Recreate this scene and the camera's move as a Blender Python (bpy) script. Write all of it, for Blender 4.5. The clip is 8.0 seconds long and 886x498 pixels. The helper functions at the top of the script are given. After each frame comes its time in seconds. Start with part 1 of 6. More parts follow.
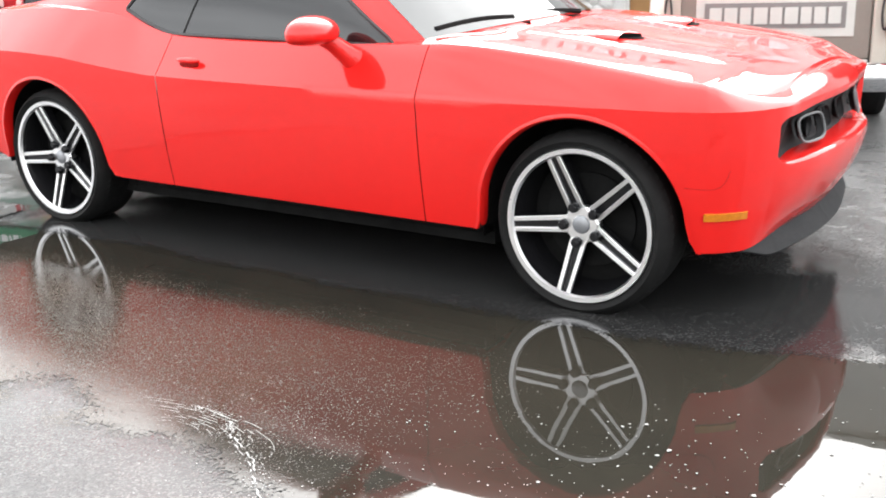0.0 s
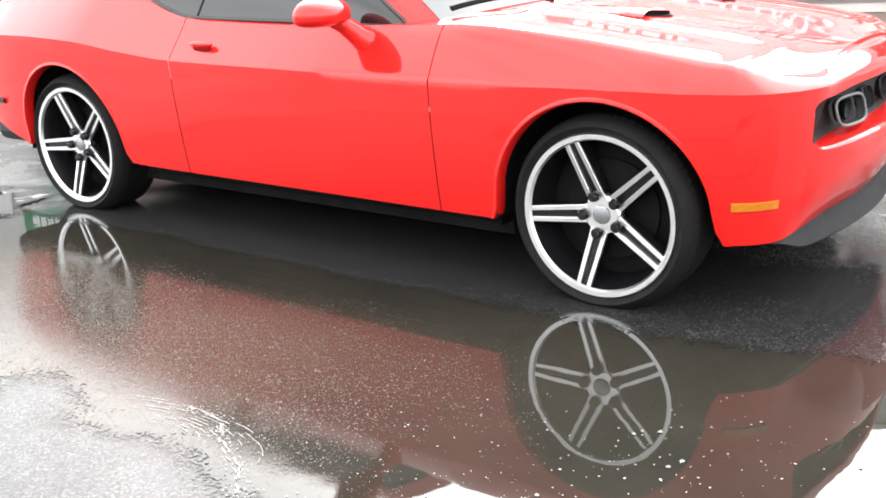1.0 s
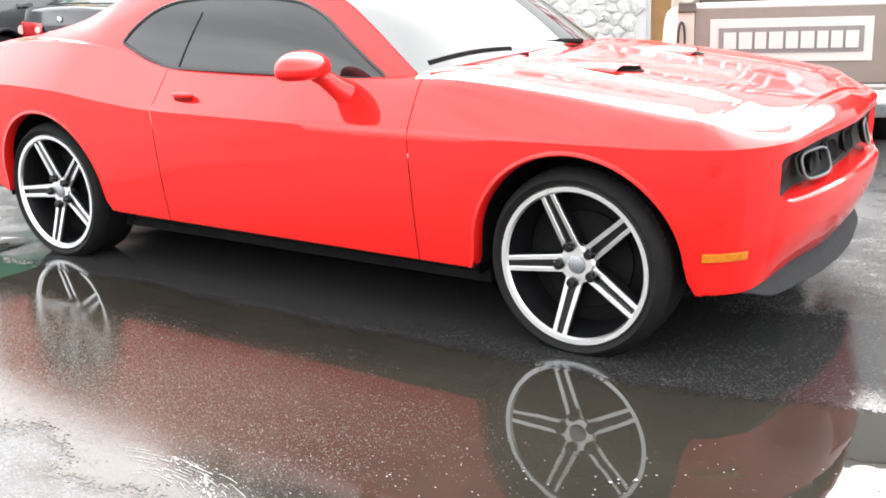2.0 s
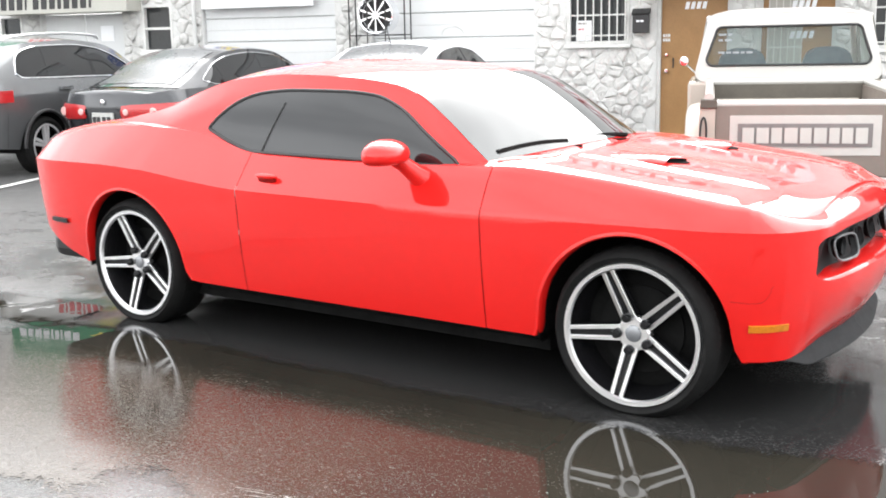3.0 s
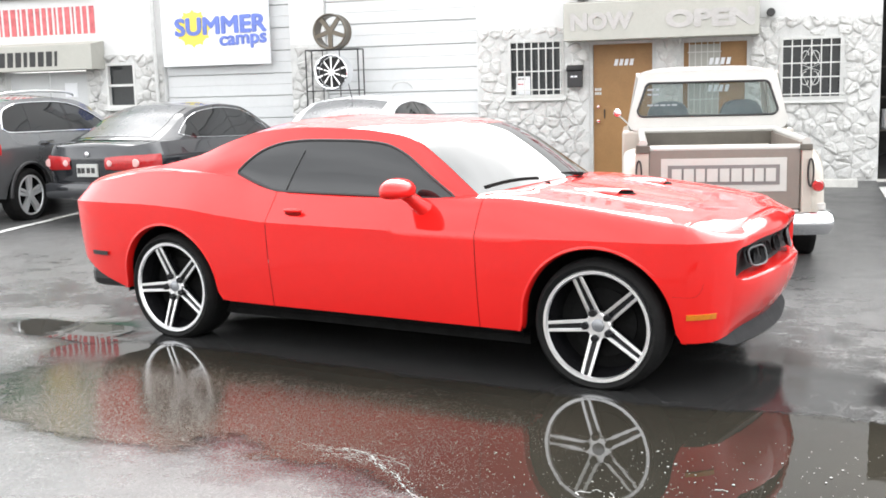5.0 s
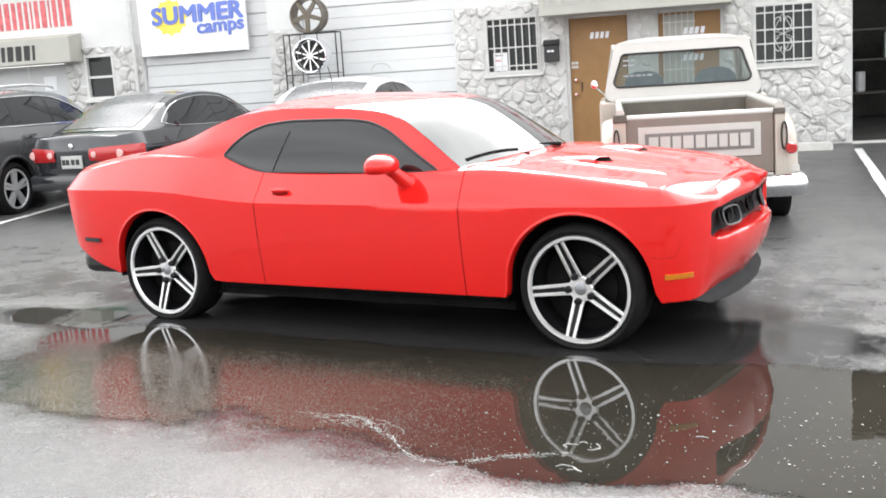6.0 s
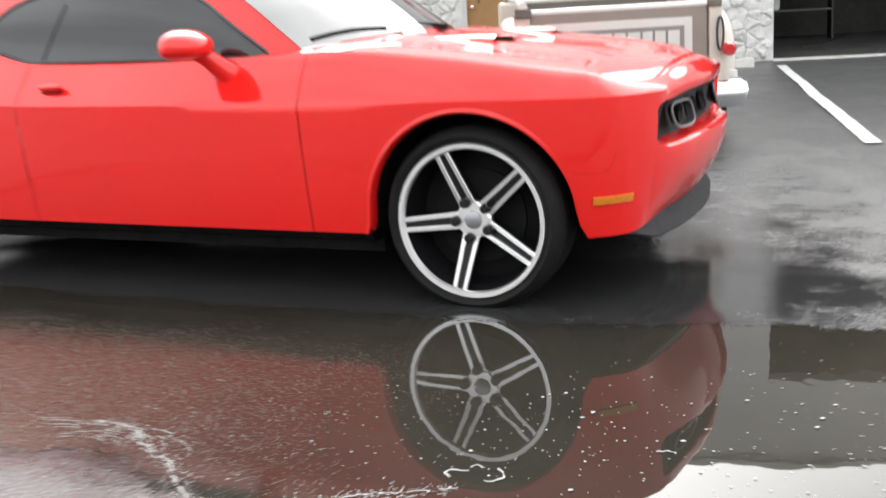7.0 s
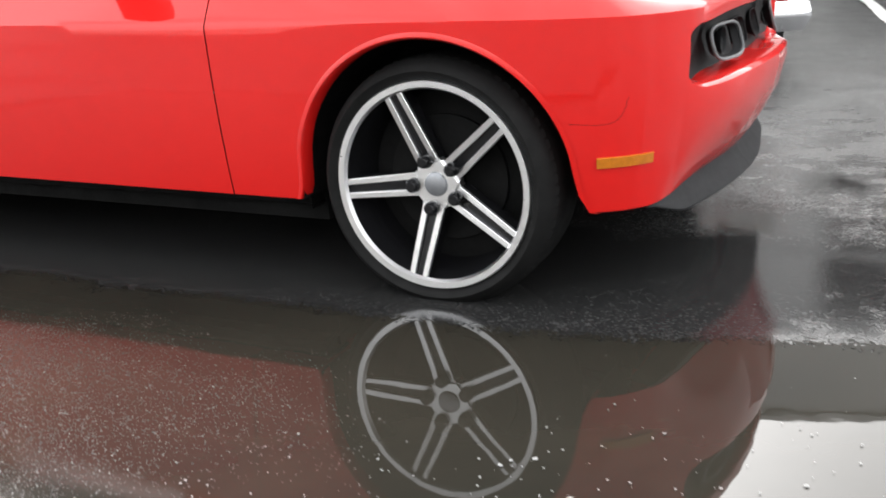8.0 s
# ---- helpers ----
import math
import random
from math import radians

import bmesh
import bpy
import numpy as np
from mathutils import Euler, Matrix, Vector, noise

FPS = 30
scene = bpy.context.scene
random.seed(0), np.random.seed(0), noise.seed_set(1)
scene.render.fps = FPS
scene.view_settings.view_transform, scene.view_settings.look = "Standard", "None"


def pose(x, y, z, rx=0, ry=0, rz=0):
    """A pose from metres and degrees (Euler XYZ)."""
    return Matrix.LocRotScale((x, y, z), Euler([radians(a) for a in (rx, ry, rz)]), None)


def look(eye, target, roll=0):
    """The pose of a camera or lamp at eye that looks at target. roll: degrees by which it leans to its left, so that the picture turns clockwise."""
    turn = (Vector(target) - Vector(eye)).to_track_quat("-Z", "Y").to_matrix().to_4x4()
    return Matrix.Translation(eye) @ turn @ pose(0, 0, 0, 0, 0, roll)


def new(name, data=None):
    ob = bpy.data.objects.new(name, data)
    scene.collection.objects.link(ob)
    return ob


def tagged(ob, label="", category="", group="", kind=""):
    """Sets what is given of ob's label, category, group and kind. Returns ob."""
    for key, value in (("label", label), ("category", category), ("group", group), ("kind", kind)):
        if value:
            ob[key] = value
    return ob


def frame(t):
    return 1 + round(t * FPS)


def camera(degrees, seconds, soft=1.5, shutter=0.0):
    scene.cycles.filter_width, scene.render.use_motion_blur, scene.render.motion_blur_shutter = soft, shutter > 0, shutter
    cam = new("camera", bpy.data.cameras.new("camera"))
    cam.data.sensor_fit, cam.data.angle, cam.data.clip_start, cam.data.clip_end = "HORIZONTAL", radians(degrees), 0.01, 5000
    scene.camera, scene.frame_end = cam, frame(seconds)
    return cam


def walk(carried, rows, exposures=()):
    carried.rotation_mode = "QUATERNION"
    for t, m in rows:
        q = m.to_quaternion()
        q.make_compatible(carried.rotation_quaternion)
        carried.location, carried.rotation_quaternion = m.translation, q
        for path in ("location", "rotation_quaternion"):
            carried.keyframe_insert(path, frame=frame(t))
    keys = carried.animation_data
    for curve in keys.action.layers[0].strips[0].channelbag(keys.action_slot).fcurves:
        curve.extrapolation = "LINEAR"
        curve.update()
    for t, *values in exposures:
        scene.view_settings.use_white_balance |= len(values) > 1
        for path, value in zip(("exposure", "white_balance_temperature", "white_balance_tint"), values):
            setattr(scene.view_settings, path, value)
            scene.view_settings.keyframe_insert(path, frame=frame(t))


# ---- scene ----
cam = camera(45.39, 8.0, soft=1.7, shutter=0.4)
# seconds, eye x y z, pitch, lean, yaw
PATH = [
    (0, 1.630, -3.437, 1.387, -16.65, -1.73, 32.98),
    (0.5, 1.656, -3.237, 1.392, -17.99, -2.14, 35.70),
    (1, 1.662, -3.186, 1.360, -17.52, -2.72, 36.33),
    (1.2, 1.664, -3.185, 1.332, -16.92, -1.87, 35.57),
    (2.3, 1.688, -3.351, 1.465, -14.67, -2.20, 34.39),
    (2.5, 1.691, -3.465, 1.471, -13.13, -0.76, 33.81),
    (3, 1.674, -3.799, 1.504, -11.16, -1.20, 34.11),
    (3.5, 1.792, -4.121, 1.516, -8.84, 0.03, 34.40),
    (4, 1.843, -4.444, 1.539, -8.53, 0.25, 31.80),
    (4.2, 1.846, -4.579, 1.503, -8.55, -0.57, 30.21),
    (5.3, 2.046, -5.075, 1.566, -8.46, -1.90, 30.23),
    (5.5, 2.055, -5.105, 1.546, -8.14, -2.18, 30.11),
    (6, 2.086, -5.152, 1.530, -9.59, -3.70, 29.36),
    (6.3, 2.097, -5.132, 1.526, -10.45, -3.47, 28.74),
    (6.5, 2.021, -5.008, 1.490, -11.66, -3.13, 28.16),
    (6.6, 1.896, -4.681, 1.464, -12.64, -3.41, 27.86),
    (6.8, 1.744, -4.045, 1.372, -13.30, -3.58, 27.83),
    (7, 1.476, -3.571, 1.137, -13.19, -3.46, 24.10),
    (7.2, 1.399, -3.023, 0.988, -13.64, -4.49, 24.69),
    (7.4, 1.397, -2.900, 0.966, -13.41, -4.36, 24.84),
    (7.5, 1.355, -2.898, 1.017, -14.15, -4.88, 24.07),
    (7.7, 1.359, -2.704, 0.934, -15.19, -3.77, 25.72),
    (8, 1.298, -2.526, 1.027, -17.18, -3.38, 26.83),
]


def eye_pose(x, y, z, pitch, lean, yaw):
    return pose(x, y, z, 90 + pitch, 0, yaw) @ pose(0, 0, 0, 0, 0, lean)


walk(cam, [(t, eye_pose(*row)) for t, *row in PATH],
     [(0.0, 2.06), (0.5, 2.23), (1.0, 2.38), (2.5, 2.28), (3.0, 2.08), (4.0, 1.99), (5.5, 1.90), (6.5, 1.76), (7.0, 1.75), (8.0, 1.71)])

# ---------------------------------------------------------------- light
world = bpy.data.worlds.new("overcast_sky")
scene.world = world
world.use_nodes = True
wt = world.node_tree
for nd in list(wt.nodes):
    wt.nodes.remove(nd)
w_out = wt.nodes.new("ShaderNodeOutputWorld")
w_bg = wt.nodes.new("ShaderNodeBackground")
w_sky = wt.nodes.new("ShaderNodeTexSky")
w_hsv = wt.nodes.new("ShaderNodeHueSaturation")
w_sky.sky_type = "NISHITA"
w_sky.sun_disc = False
w_sky.sun_elevation = radians(38)
w_sky.sun_rotation = radians(-24)
w_sky.dust_density = 4.0
w_hsv.inputs["Saturation"].default_value = 0.12
w_bg.inputs["Strength"].default_value = 0.12
w_cloud = wt.nodes.new("ShaderNodeBackground")   # the even cloud layer
w_cloud.inputs["Color"].default_value = (0.98, 0.99, 1.0, 1)
w_dir = wt.nodes.new("ShaderNodeTexCoord")
w_map = wt.nodes.new("ShaderNodeMapping")
w_map.inputs["Scale"].default_value = (1.6, 1.6, 5.5)
w_noise = wt.nodes.new("ShaderNodeTexNoise")         # uneven cloud all over the sky
w_noise.inputs["Scale"].default_value = 1.7
w_noise.inputs["Detail"].default_value = 5.0
w_uneven = wt.nodes.new("ShaderNodeMapRange")
w_uneven.inputs["From Min"].default_value = 0.32
w_uneven.inputs["From Max"].default_value = 0.68
w_uneven.inputs["To Min"].default_value = 0.27
w_uneven.inputs["To Max"].default_value = 0.58
wt.links.new(w_dir.outputs["Generated"], w_map.inputs["Vector"])
wt.links.new(w_map.outputs[0], w_noise.inputs["Vector"])
wt.links.new(w_noise.outputs[0], w_uneven.inputs["Value"])
wt.links.new(w_uneven.outputs[0], w_cloud.inputs["Strength"])
w_sum = wt.nodes.new("ShaderNodeAddShader")
wt.links.new(w_sky.outputs[0], w_hsv.inputs["Color"])
wt.links.new(w_hsv.outputs[0], w_bg.inputs["Color"])
wt.links.new(w_bg.outputs[0], w_sum.inputs[0])
wt.links.new(w_cloud.outputs[0], w_sum.inputs[1])
wt.links.new(w_sum.outputs[0], w_out.inputs["Surface"])
sun_data = bpy.data.lights.new("sun", "SUN")
sun_data.energy = 0.5
sun_data.angle = radians(90)
sun_data.color = (1.0, 0.98, 0.95)
sun = new("sun", sun_data)
sun.matrix_world = look((-1.8, 7.7, 6.15), (0, 0, 0))


# ---------------------------------------------------------------- materials
def shader(name):
    m = bpy.data.materials.new(name)
    m.use_nodes = True
    nt = m.node_tree
    return m, nt, nt.nodes["Principled BSDF"]


def add(nt, kind, **values):
    nd = nt.nodes.new(kind)
    for k, v in values.items():
        nd.inputs[k].default_value = v
    return nd


def coords(nt, scale=1.0, world_space=False):
    if world_space:
        g = nt.nodes.new("ShaderNodeNewGeometry")
        out = g.outputs["Position"]
    else:
        out = nt.nodes.new("ShaderNodeTexCoord").outputs["Object"]
    mp = nt.nodes.new("ShaderNodeMapping")
    mp.inputs["Scale"].default_value = (scale,) * 3 if not isinstance(scale, tuple) else scale
    nt.links.new(out, mp.inputs["Vector"])
    return mp.outputs[0]


def ramp(nt, src, stops):
    r = nt.nodes.new("ShaderNodeValToRGB")
    el = r.color_ramp.elements
    while len(el) < len(stops):
        el.new(0.5)
    for e_, (p, c) in zip(el, stops):
        e_.position = p
        e_.color = (*c, 1) if isinstance(c, tuple) else (c, c, c, 1)
    nt.links.new(src, r.inputs[0])
    return r.outputs[0]


def noise_tex(nt, vec, scale, detail=4.0, rough=0.55):
    nd = add(nt, "ShaderNodeTexNoise", Scale=scale, Detail=detail, Roughness=rough)
    nt.links.new(vec, nd.inputs["Vector"])
    return nd.outputs["Fac"]


def bump(nt, src, bsdf, strength, dist):
    b = add(nt, "ShaderNodeBump", Strength=strength, Distance=dist)
    nt.links.new(src, b.inputs["Height"])
    nt.links.new(b.outputs[0], bsdf.inputs["Normal"])


def plain(name, colour, rough=0.5, metal=0.0, vary=0.12, scale=6.0, bumpy=0.0, coat=0.0, world_space=False, rough_vary=0.1, spec=0.5, per_piece=0.0):
    """A paint, plastic, metal or plaster with stains at two scales."""
    m, nt, b = shader(name)
    v = coords(nt, 1.0, world_space)
    n1 = noise_tex(nt, v, scale, 6.0, 0.6)
    n2 = noise_tex(nt, v, scale * 9, 3.0, 0.6)
    mix = nt.nodes.new("ShaderNodeMath")
    mix.operation = "MULTIPLY_ADD"
    mix.inputs[1].default_value = 0.35
    nt.links.new(n2, mix.inputs[0])
    half = nt.nodes.new("ShaderNodeMath")
    half.operation = "MULTIPLY"
    half.inputs[1].default_value = 0.65
    nt.links.new(n1, half.inputs[0])
    nt.links.new(half.outputs[0], mix.inputs[2])
    fac = mix.outputs[0]
    if per_piece:
        oi = nt.nodes.new("ShaderNodeObjectInfo")
        ma = nt.nodes.new("ShaderNodeMath")
        ma.operation = "MULTIPLY_ADD"
        ma.inputs[1].default_value = per_piece
        nt.links.new(oi.outputs["Random"], ma.inputs[0])
        sh = nt.nodes.new("ShaderNodeMath")
        sh.operation = "SUBTRACT"
        sh.inputs[1].default_value = per_piece / 2
        nt.links.new(fac, sh.inputs[0])
        nt.links.new(sh.outputs[0], ma.inputs[2])
        fac = ma.outputs[0]
    lo = tuple(max(0, c * (1 - vary)) for c in colour)
    hi = tuple(min(1, c * (1 + vary)) for c in colour)
    nt.links.new(ramp(nt, fac, [(0.3, lo), (0.7, hi)]), b.inputs["Base Color"])
    nt.links.new(ramp(nt, fac, [(0.3, min(1.0, rough * (1 + rough_vary))), (0.7, rough * (1 - rough_vary))]), b.inputs["Roughness"])
    b.inputs["Metallic"].default_value = metal
    b.inputs["Coat Weight"].default_value = coat
    b.inputs["Coat Roughness"].default_value = 0.03
    b.inputs["Coat IOR"].default_value = 1.45
    b.inputs["Specular IOR Level"].default_value = spec
    if bumpy:
        bump(nt, n2, b, 0.6, bumpy)
    return m


M = {}
M["red"] = plain("red_paint", (0.70, 0.0125, 0.0105), 0.5, vary=0.03, coat=1.0, scale=2.0, spec=0.04)
M["red"].node_tree.nodes["Principled BSDF"].inputs["Coat IOR"].default_value = 1.52
M["silver"] = plain("machined_aluminium", (0.95, 0.95, 0.96), 0.30, metal=1.0, vary=0.05, scale=20)
M["chrome"] = plain("chrome", (0.85, 0.86, 0.88), 0.06, metal=1.0, vary=0.05)
M["rim_black"] = plain("gloss_black_rim", (0.008, 0.008, 0.009), 0.25, vary=0.2, spec=0.35)
M["tyre"] = plain("tyre_rubber", (0.010, 0.010, 0.010), 0.72, vary=0.3, scale=18, bumpy=0.001, spec=0.14)
M["black"] = plain("black_plastic", (0.02, 0.02, 0.021), 0.45, vary=0.25, scale=12)
M["grey_plastic"] = plain("grey_plastic", (0.014, 0.0145, 0.016), 0.55, vary=0.2, scale=10, spec=0.14)
M["nose_black"] = plain("matt_black_nose_plastic", (0.012, 0.012, 0.013), 0.55, vary=0.25, scale=12, spec=0.16)
# body red darkened: the shade in gaps and below the handle
M["dark_red_gap"] = plain("shaded_panel_gap", (0.22, 0.010, 0.009), 0.7, vary=0.1, spec=0.1)
M["bezel"] = plain("grey_lamp_bezel", (0.125, 0.13, 0.135), 0.35, vary=0.1)
M["under"] = plain("underbody_black", (0.010, 0.010, 0.010), 0.9, vary=0.4, spec=0.08)
M["tint"] = plain("tinted_window_glass", (0.010, 0.011, 0.012), 0.04, vary=0.1, coat=0.0, spec=0.62)
M["screen"] = plain("windscreen_glass", (0.03, 0.035, 0.035), 0.02, vary=0.1, coat=0.25, spec=1.0)
M["amber"] = plain("amber_lens", (0.55, 0.17, 0.008), 0.15, vary=0.2, scale=60, coat=0.6)
M["red_lens"] = plain("red_lamp_lens", (0.42, 0.012, 0.014), 0.10, vary=0.2, scale=30, coat=0.8)
M["cream"] = plain("cream_truck_paint", (0.50, 0.46, 0.40), 0.35, vary=0.06, coat=0.5)
M["truck_white"] = plain("white_truck_paint", (0.54, 0.53, 0.50), 0.3, vary=0.05, coat=0.6)
M["taupe"] = plain("taupe_truck_paint", (0.22, 0.185, 0.16), 0.4, vary=0.08)
M["bed"] = plain("worn_bed_paint", (0.11, 0.098, 0.08), 0.5, vary=0.2)
M["suv_grey"] = plain("grey_metallic_paint", (0.19, 0.195, 0.20), 0.22, metal=0.6, vary=0.06, coat=1.0)
M["sedan_grey"] = plain("dark_grey_paint", (0.020, 0.022, 0.026), 0.2, metal=0.2, vary=0.08, coat=1.0)
M["car_white"] = plain("white_car_paint", (0.82, 0.83, 0.84), 0.3, vary=0.04, coat=1.0)
M["stucco"] = plain("white_painted_stucco", (0.66, 0.66, 0.65), 0.8, vary=0.05, scale=1.3, bumpy=0.003)
M["stone"] = plain("white_painted_stone", (0.63, 0.625, 0.605), 0.75, vary=0.18, scale=3.2, bumpy=0.05, per_piece=0.12)
M["band"] = plain("grey_tailgate_band", (0.20, 0.185, 0.18), 0.5, vary=0.08)
M["mortar"] = plain("painted_mortar", (0.60, 0.60, 0.585), 0.9, vary=0.15, scale=8, bumpy=0.02)
M["shutter"] = plain("white_shutter_metal", (0.62, 0.63, 0.63), 0.5, vary=0.05, scale=2, per_piece=0.2)
M["wood"] = plain("brown_door_paint", (0.29, 0.155, 0.055), 0.5, vary=0.16, scale=4)
M["awning"] = plain("beige_awning_metal", (0.41, 0.405, 0.365), 0.6, vary=0.07, scale=3)
M["awning_letter"] = plain("faded_letter_shadow", (0.45, 0.435, 0.42), 0.7, vary=0.12, scale=4)
M["bars"] = plain("white_painted_bars", (0.62, 0.62, 0.60), 0.5, vary=0.1)
M["dark_glass"] = plain("dark_room_glass", (0.022, 0.025, 0.027), 0.08, vary=0.4, scale=3)
M["sign_white"] = plain("white_sign_vinyl", (0.82, 0.83, 0.85), 0.45, vary=0.03)
M["sign_blue"] = plain("blue_sign_print", (0.13, 0.19, 0.55), 0.45, vary=0.2, scale=8)
M["sign_yellow"] = plain("yellow_sign_print", (0.85, 0.68, 0.10), 0.45, vary=0.15, scale=4)
M["sign_green"] = plain("green_sign_print", (0.01, 0.22, 0.10), 0.45, vary=0.08)
M["sign_red"] = plain("weathered_red_letter", (0.58, 0.13, 0.14), 0.6, vary=0.5, scale=9)
M["sign_dark_red"] = plain("dark_red_sign_paint", (0.22, 0.012, 0.012), 0.5, vary=0.1)
M["letter_black"] = plain("black_letter", (0.03, 0.03, 0.03), 0.6, vary=0.3)
M["white_paint"] = plain("worn_white_road_paint", (0.62, 0.62, 0.60), 0.55, vary=0.3, scale=9, bumpy=0.004)
M["concrete"] = plain("pale_concrete", (0.52, 0.51, 0.48), 0.75, vary=0.2, scale=7, bumpy=0.006)
# near black: the unlit depth of the bay is in the colour
M["interior"] = plain("shade_dark_workshop", (0.05, 0.048, 0.045), 0.9, vary=0.4, scale=1.5)
M["steel_dark"] = plain("dark_rack_steel", (0.05, 0.05, 0.05), 0.5, metal=0.6, vary=0.2)
M["alloy"] = plain("silver_wheel_paint", (0.62, 0.63, 0.64), 0.3, metal=0.3, vary=0.05, coat=0.5)
M["bronze"] = plain("bronze_rim", (0.14, 0.12, 0.095), 0.4, metal=0.6, vary=0.1)
M["rear_tint"] = plain("rear_window_glass", (0.07, 0.075, 0.08), 0.28, vary=0.15, spec=0.9)
M["cap_grey"] = plain("grey_centre_cap", (0.30, 0.31, 0.33), 0.3, metal=0.6, vary=0.2, scale=30)
M["grey_wall"] = plain("grey_wall_paint", (0.42, 0.42, 0.41), 0.8, vary=0.15, scale=0.6)
M["lamp_pink"] = plain("pale_lamp_lens", (0.72, 0.42, 0.40), 0.1, vary=0.1, coat=0.6)
M["seat"] = plain("blue_grey_seat_cloth", (0.16, 0.19, 0.21), 0.85, vary=0.2, scale=14)
M["faint_print"] = plain("faded_window_print", (0.34, 0.37, 0.39), 0.7, vary=0.2, scale=30)
M["plate"] = plain("dull_number_plate", (0.48, 0.49, 0.47), 0.45, vary=0.15, scale=30)
M["foam"] = plain("white_foam_and_glint", (0.36, 0.36, 0.35), 0.8, vary=0.1, scale=30)
M["clear_glass"], _nt, _b = shader("cab_window_glass")
_b.inputs["Base Color"].default_value = (0.50, 0.57, 0.56, 1)
_b.inputs["Roughness"].default_value = 0.02
_b.inputs["Transmission Weight"].default_value = 0.92
_b.inputs["IOR"].default_value = 1.2


def math_node(nt, op, a, b=None, c=None):
    nd = nt.nodes.new("ShaderNodeMath")
    nd.operation = op
    for i, v in enumerate((a, b, c)):
        if v is None:
            continue
        if isinstance(v, (int, float)):
            nd.inputs[i].default_value = v
        else:
            nt.links.new(v, nd.inputs[i])
    return nd.outputs[0]


def asphalt():
    """Wet asphalt: a film of water lies in its low spots, gritty stones stand out of it; colour darkened under the car.
    """
    m, nt, b = shader("wet_asphalt")
    v = coords(nt, 1.0, True)
    big = noise_tex(nt, v, 0.55, 5.0, 0.6)
    mid = noise_tex(nt, v, 3.5, 5.0, 0.65)
    grit = noise_tex(nt, v, 110.0, 3.0, 0.7)
    fine = noise_tex(nt, v, 38.0, 3.0, 0.6)
    sep = nt.nodes.new("ShaderNodeSeparateXYZ")
    nt.links.new(nt.nodes.new("ShaderNodeNewGeometry").outputs["Position"], sep.inputs[0])
    z = math_node(nt, "ADD", sep.outputs["Z"], math_node(nt, "MULTIPLY_ADD", mid, 0.022, -0.011))
    z = math_node(nt, "ADD", z, math_node(nt, "MULTIPLY_ADD", fine, 0.010, -0.005))
    # an oval under the car keeps its shade in the colour; coarser grit outside
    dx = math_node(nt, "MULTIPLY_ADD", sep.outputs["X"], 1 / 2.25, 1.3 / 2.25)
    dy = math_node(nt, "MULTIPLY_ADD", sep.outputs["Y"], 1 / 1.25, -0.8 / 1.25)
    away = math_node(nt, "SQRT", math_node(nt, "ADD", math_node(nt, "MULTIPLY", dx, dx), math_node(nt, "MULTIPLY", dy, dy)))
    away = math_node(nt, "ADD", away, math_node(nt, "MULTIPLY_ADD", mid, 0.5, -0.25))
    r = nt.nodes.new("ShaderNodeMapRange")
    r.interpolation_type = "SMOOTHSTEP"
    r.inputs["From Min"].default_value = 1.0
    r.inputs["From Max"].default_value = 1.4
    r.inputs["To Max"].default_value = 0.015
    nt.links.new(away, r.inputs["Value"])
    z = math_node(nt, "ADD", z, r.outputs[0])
    dry_or_unshaded = nt.nodes.new("ShaderNodeMapRange")
    dry_or_unshaded.inputs["From Min"].default_value = 0.008
    dry_or_unshaded.inputs["From Max"].default_value = 0.034
    nt.links.new(z, dry_or_unshaded.inputs["Value"])
    dry_or_unshaded = dry_or_unshaded.outputs[0]
    chips = add(nt, "ShaderNodeTexVoronoi", Scale=170.0)
    nt.links.new(v, chips.inputs["Vector"])
    base = ramp(nt, chips.outputs["Color"], [(0.30, (0.056, 0.056, 0.057)), (0.66, (0.100, 0.100, 0.098)), (0.86, (0.165, 0.165, 0.160))])
    paler = nt.nodes.new("ShaderNodeMix")
    paler.data_type = "RGBA"
    paler.blend_type = "MULTIPLY"
    paler.inputs["Factor"].default_value = 1.0
    nt.links.new(base, paler.inputs["A"])
    # wetness and the painted shade under the car both darken the base
    nt.links.new(ramp(nt, dry_or_unshaded, [(0.0, 0.28), (0.35, 0.70), (1.0, 1.0)]), paler.inputs["B"])
    nt.links.new(paler.outputs["Result"], b.inputs["Base Color"])
    rough = math_node(nt, "MULTIPLY_ADD", mid, 0.5, math_node(nt, "MULTIPLY", big, 0.5))
    rough = ramp(nt, rough, [(0.36, 0.30), (0.50, 0.38), (0.66, 0.52)])
    rough = math_node(nt, "MULTIPLY", rough, math_node(nt, "MULTIPLY_ADD", grit, 0.8, 0.6))
    rough = math_node(nt, "MULTIPLY", rough, math_node(nt, "MULTIPLY_ADD", dry_or_unshaded, 0.80, 0.20))
    nt.links.new(rough, b.inputs["Roughness"])
    b.inputs["IOR"].default_value = 1.30
    bn = add(nt, "ShaderNodeBump", Distance=0.006)
    nt.links.new(math_node(nt, "MULTIPLY_ADD", dry_or_unshaded, 0.37, 0.05), bn.inputs["Strength"])
    nt.links.new(grit, bn.inputs["Height"])
    nt.links.new(bn.outputs[0], b.inputs["Normal"])
    return m


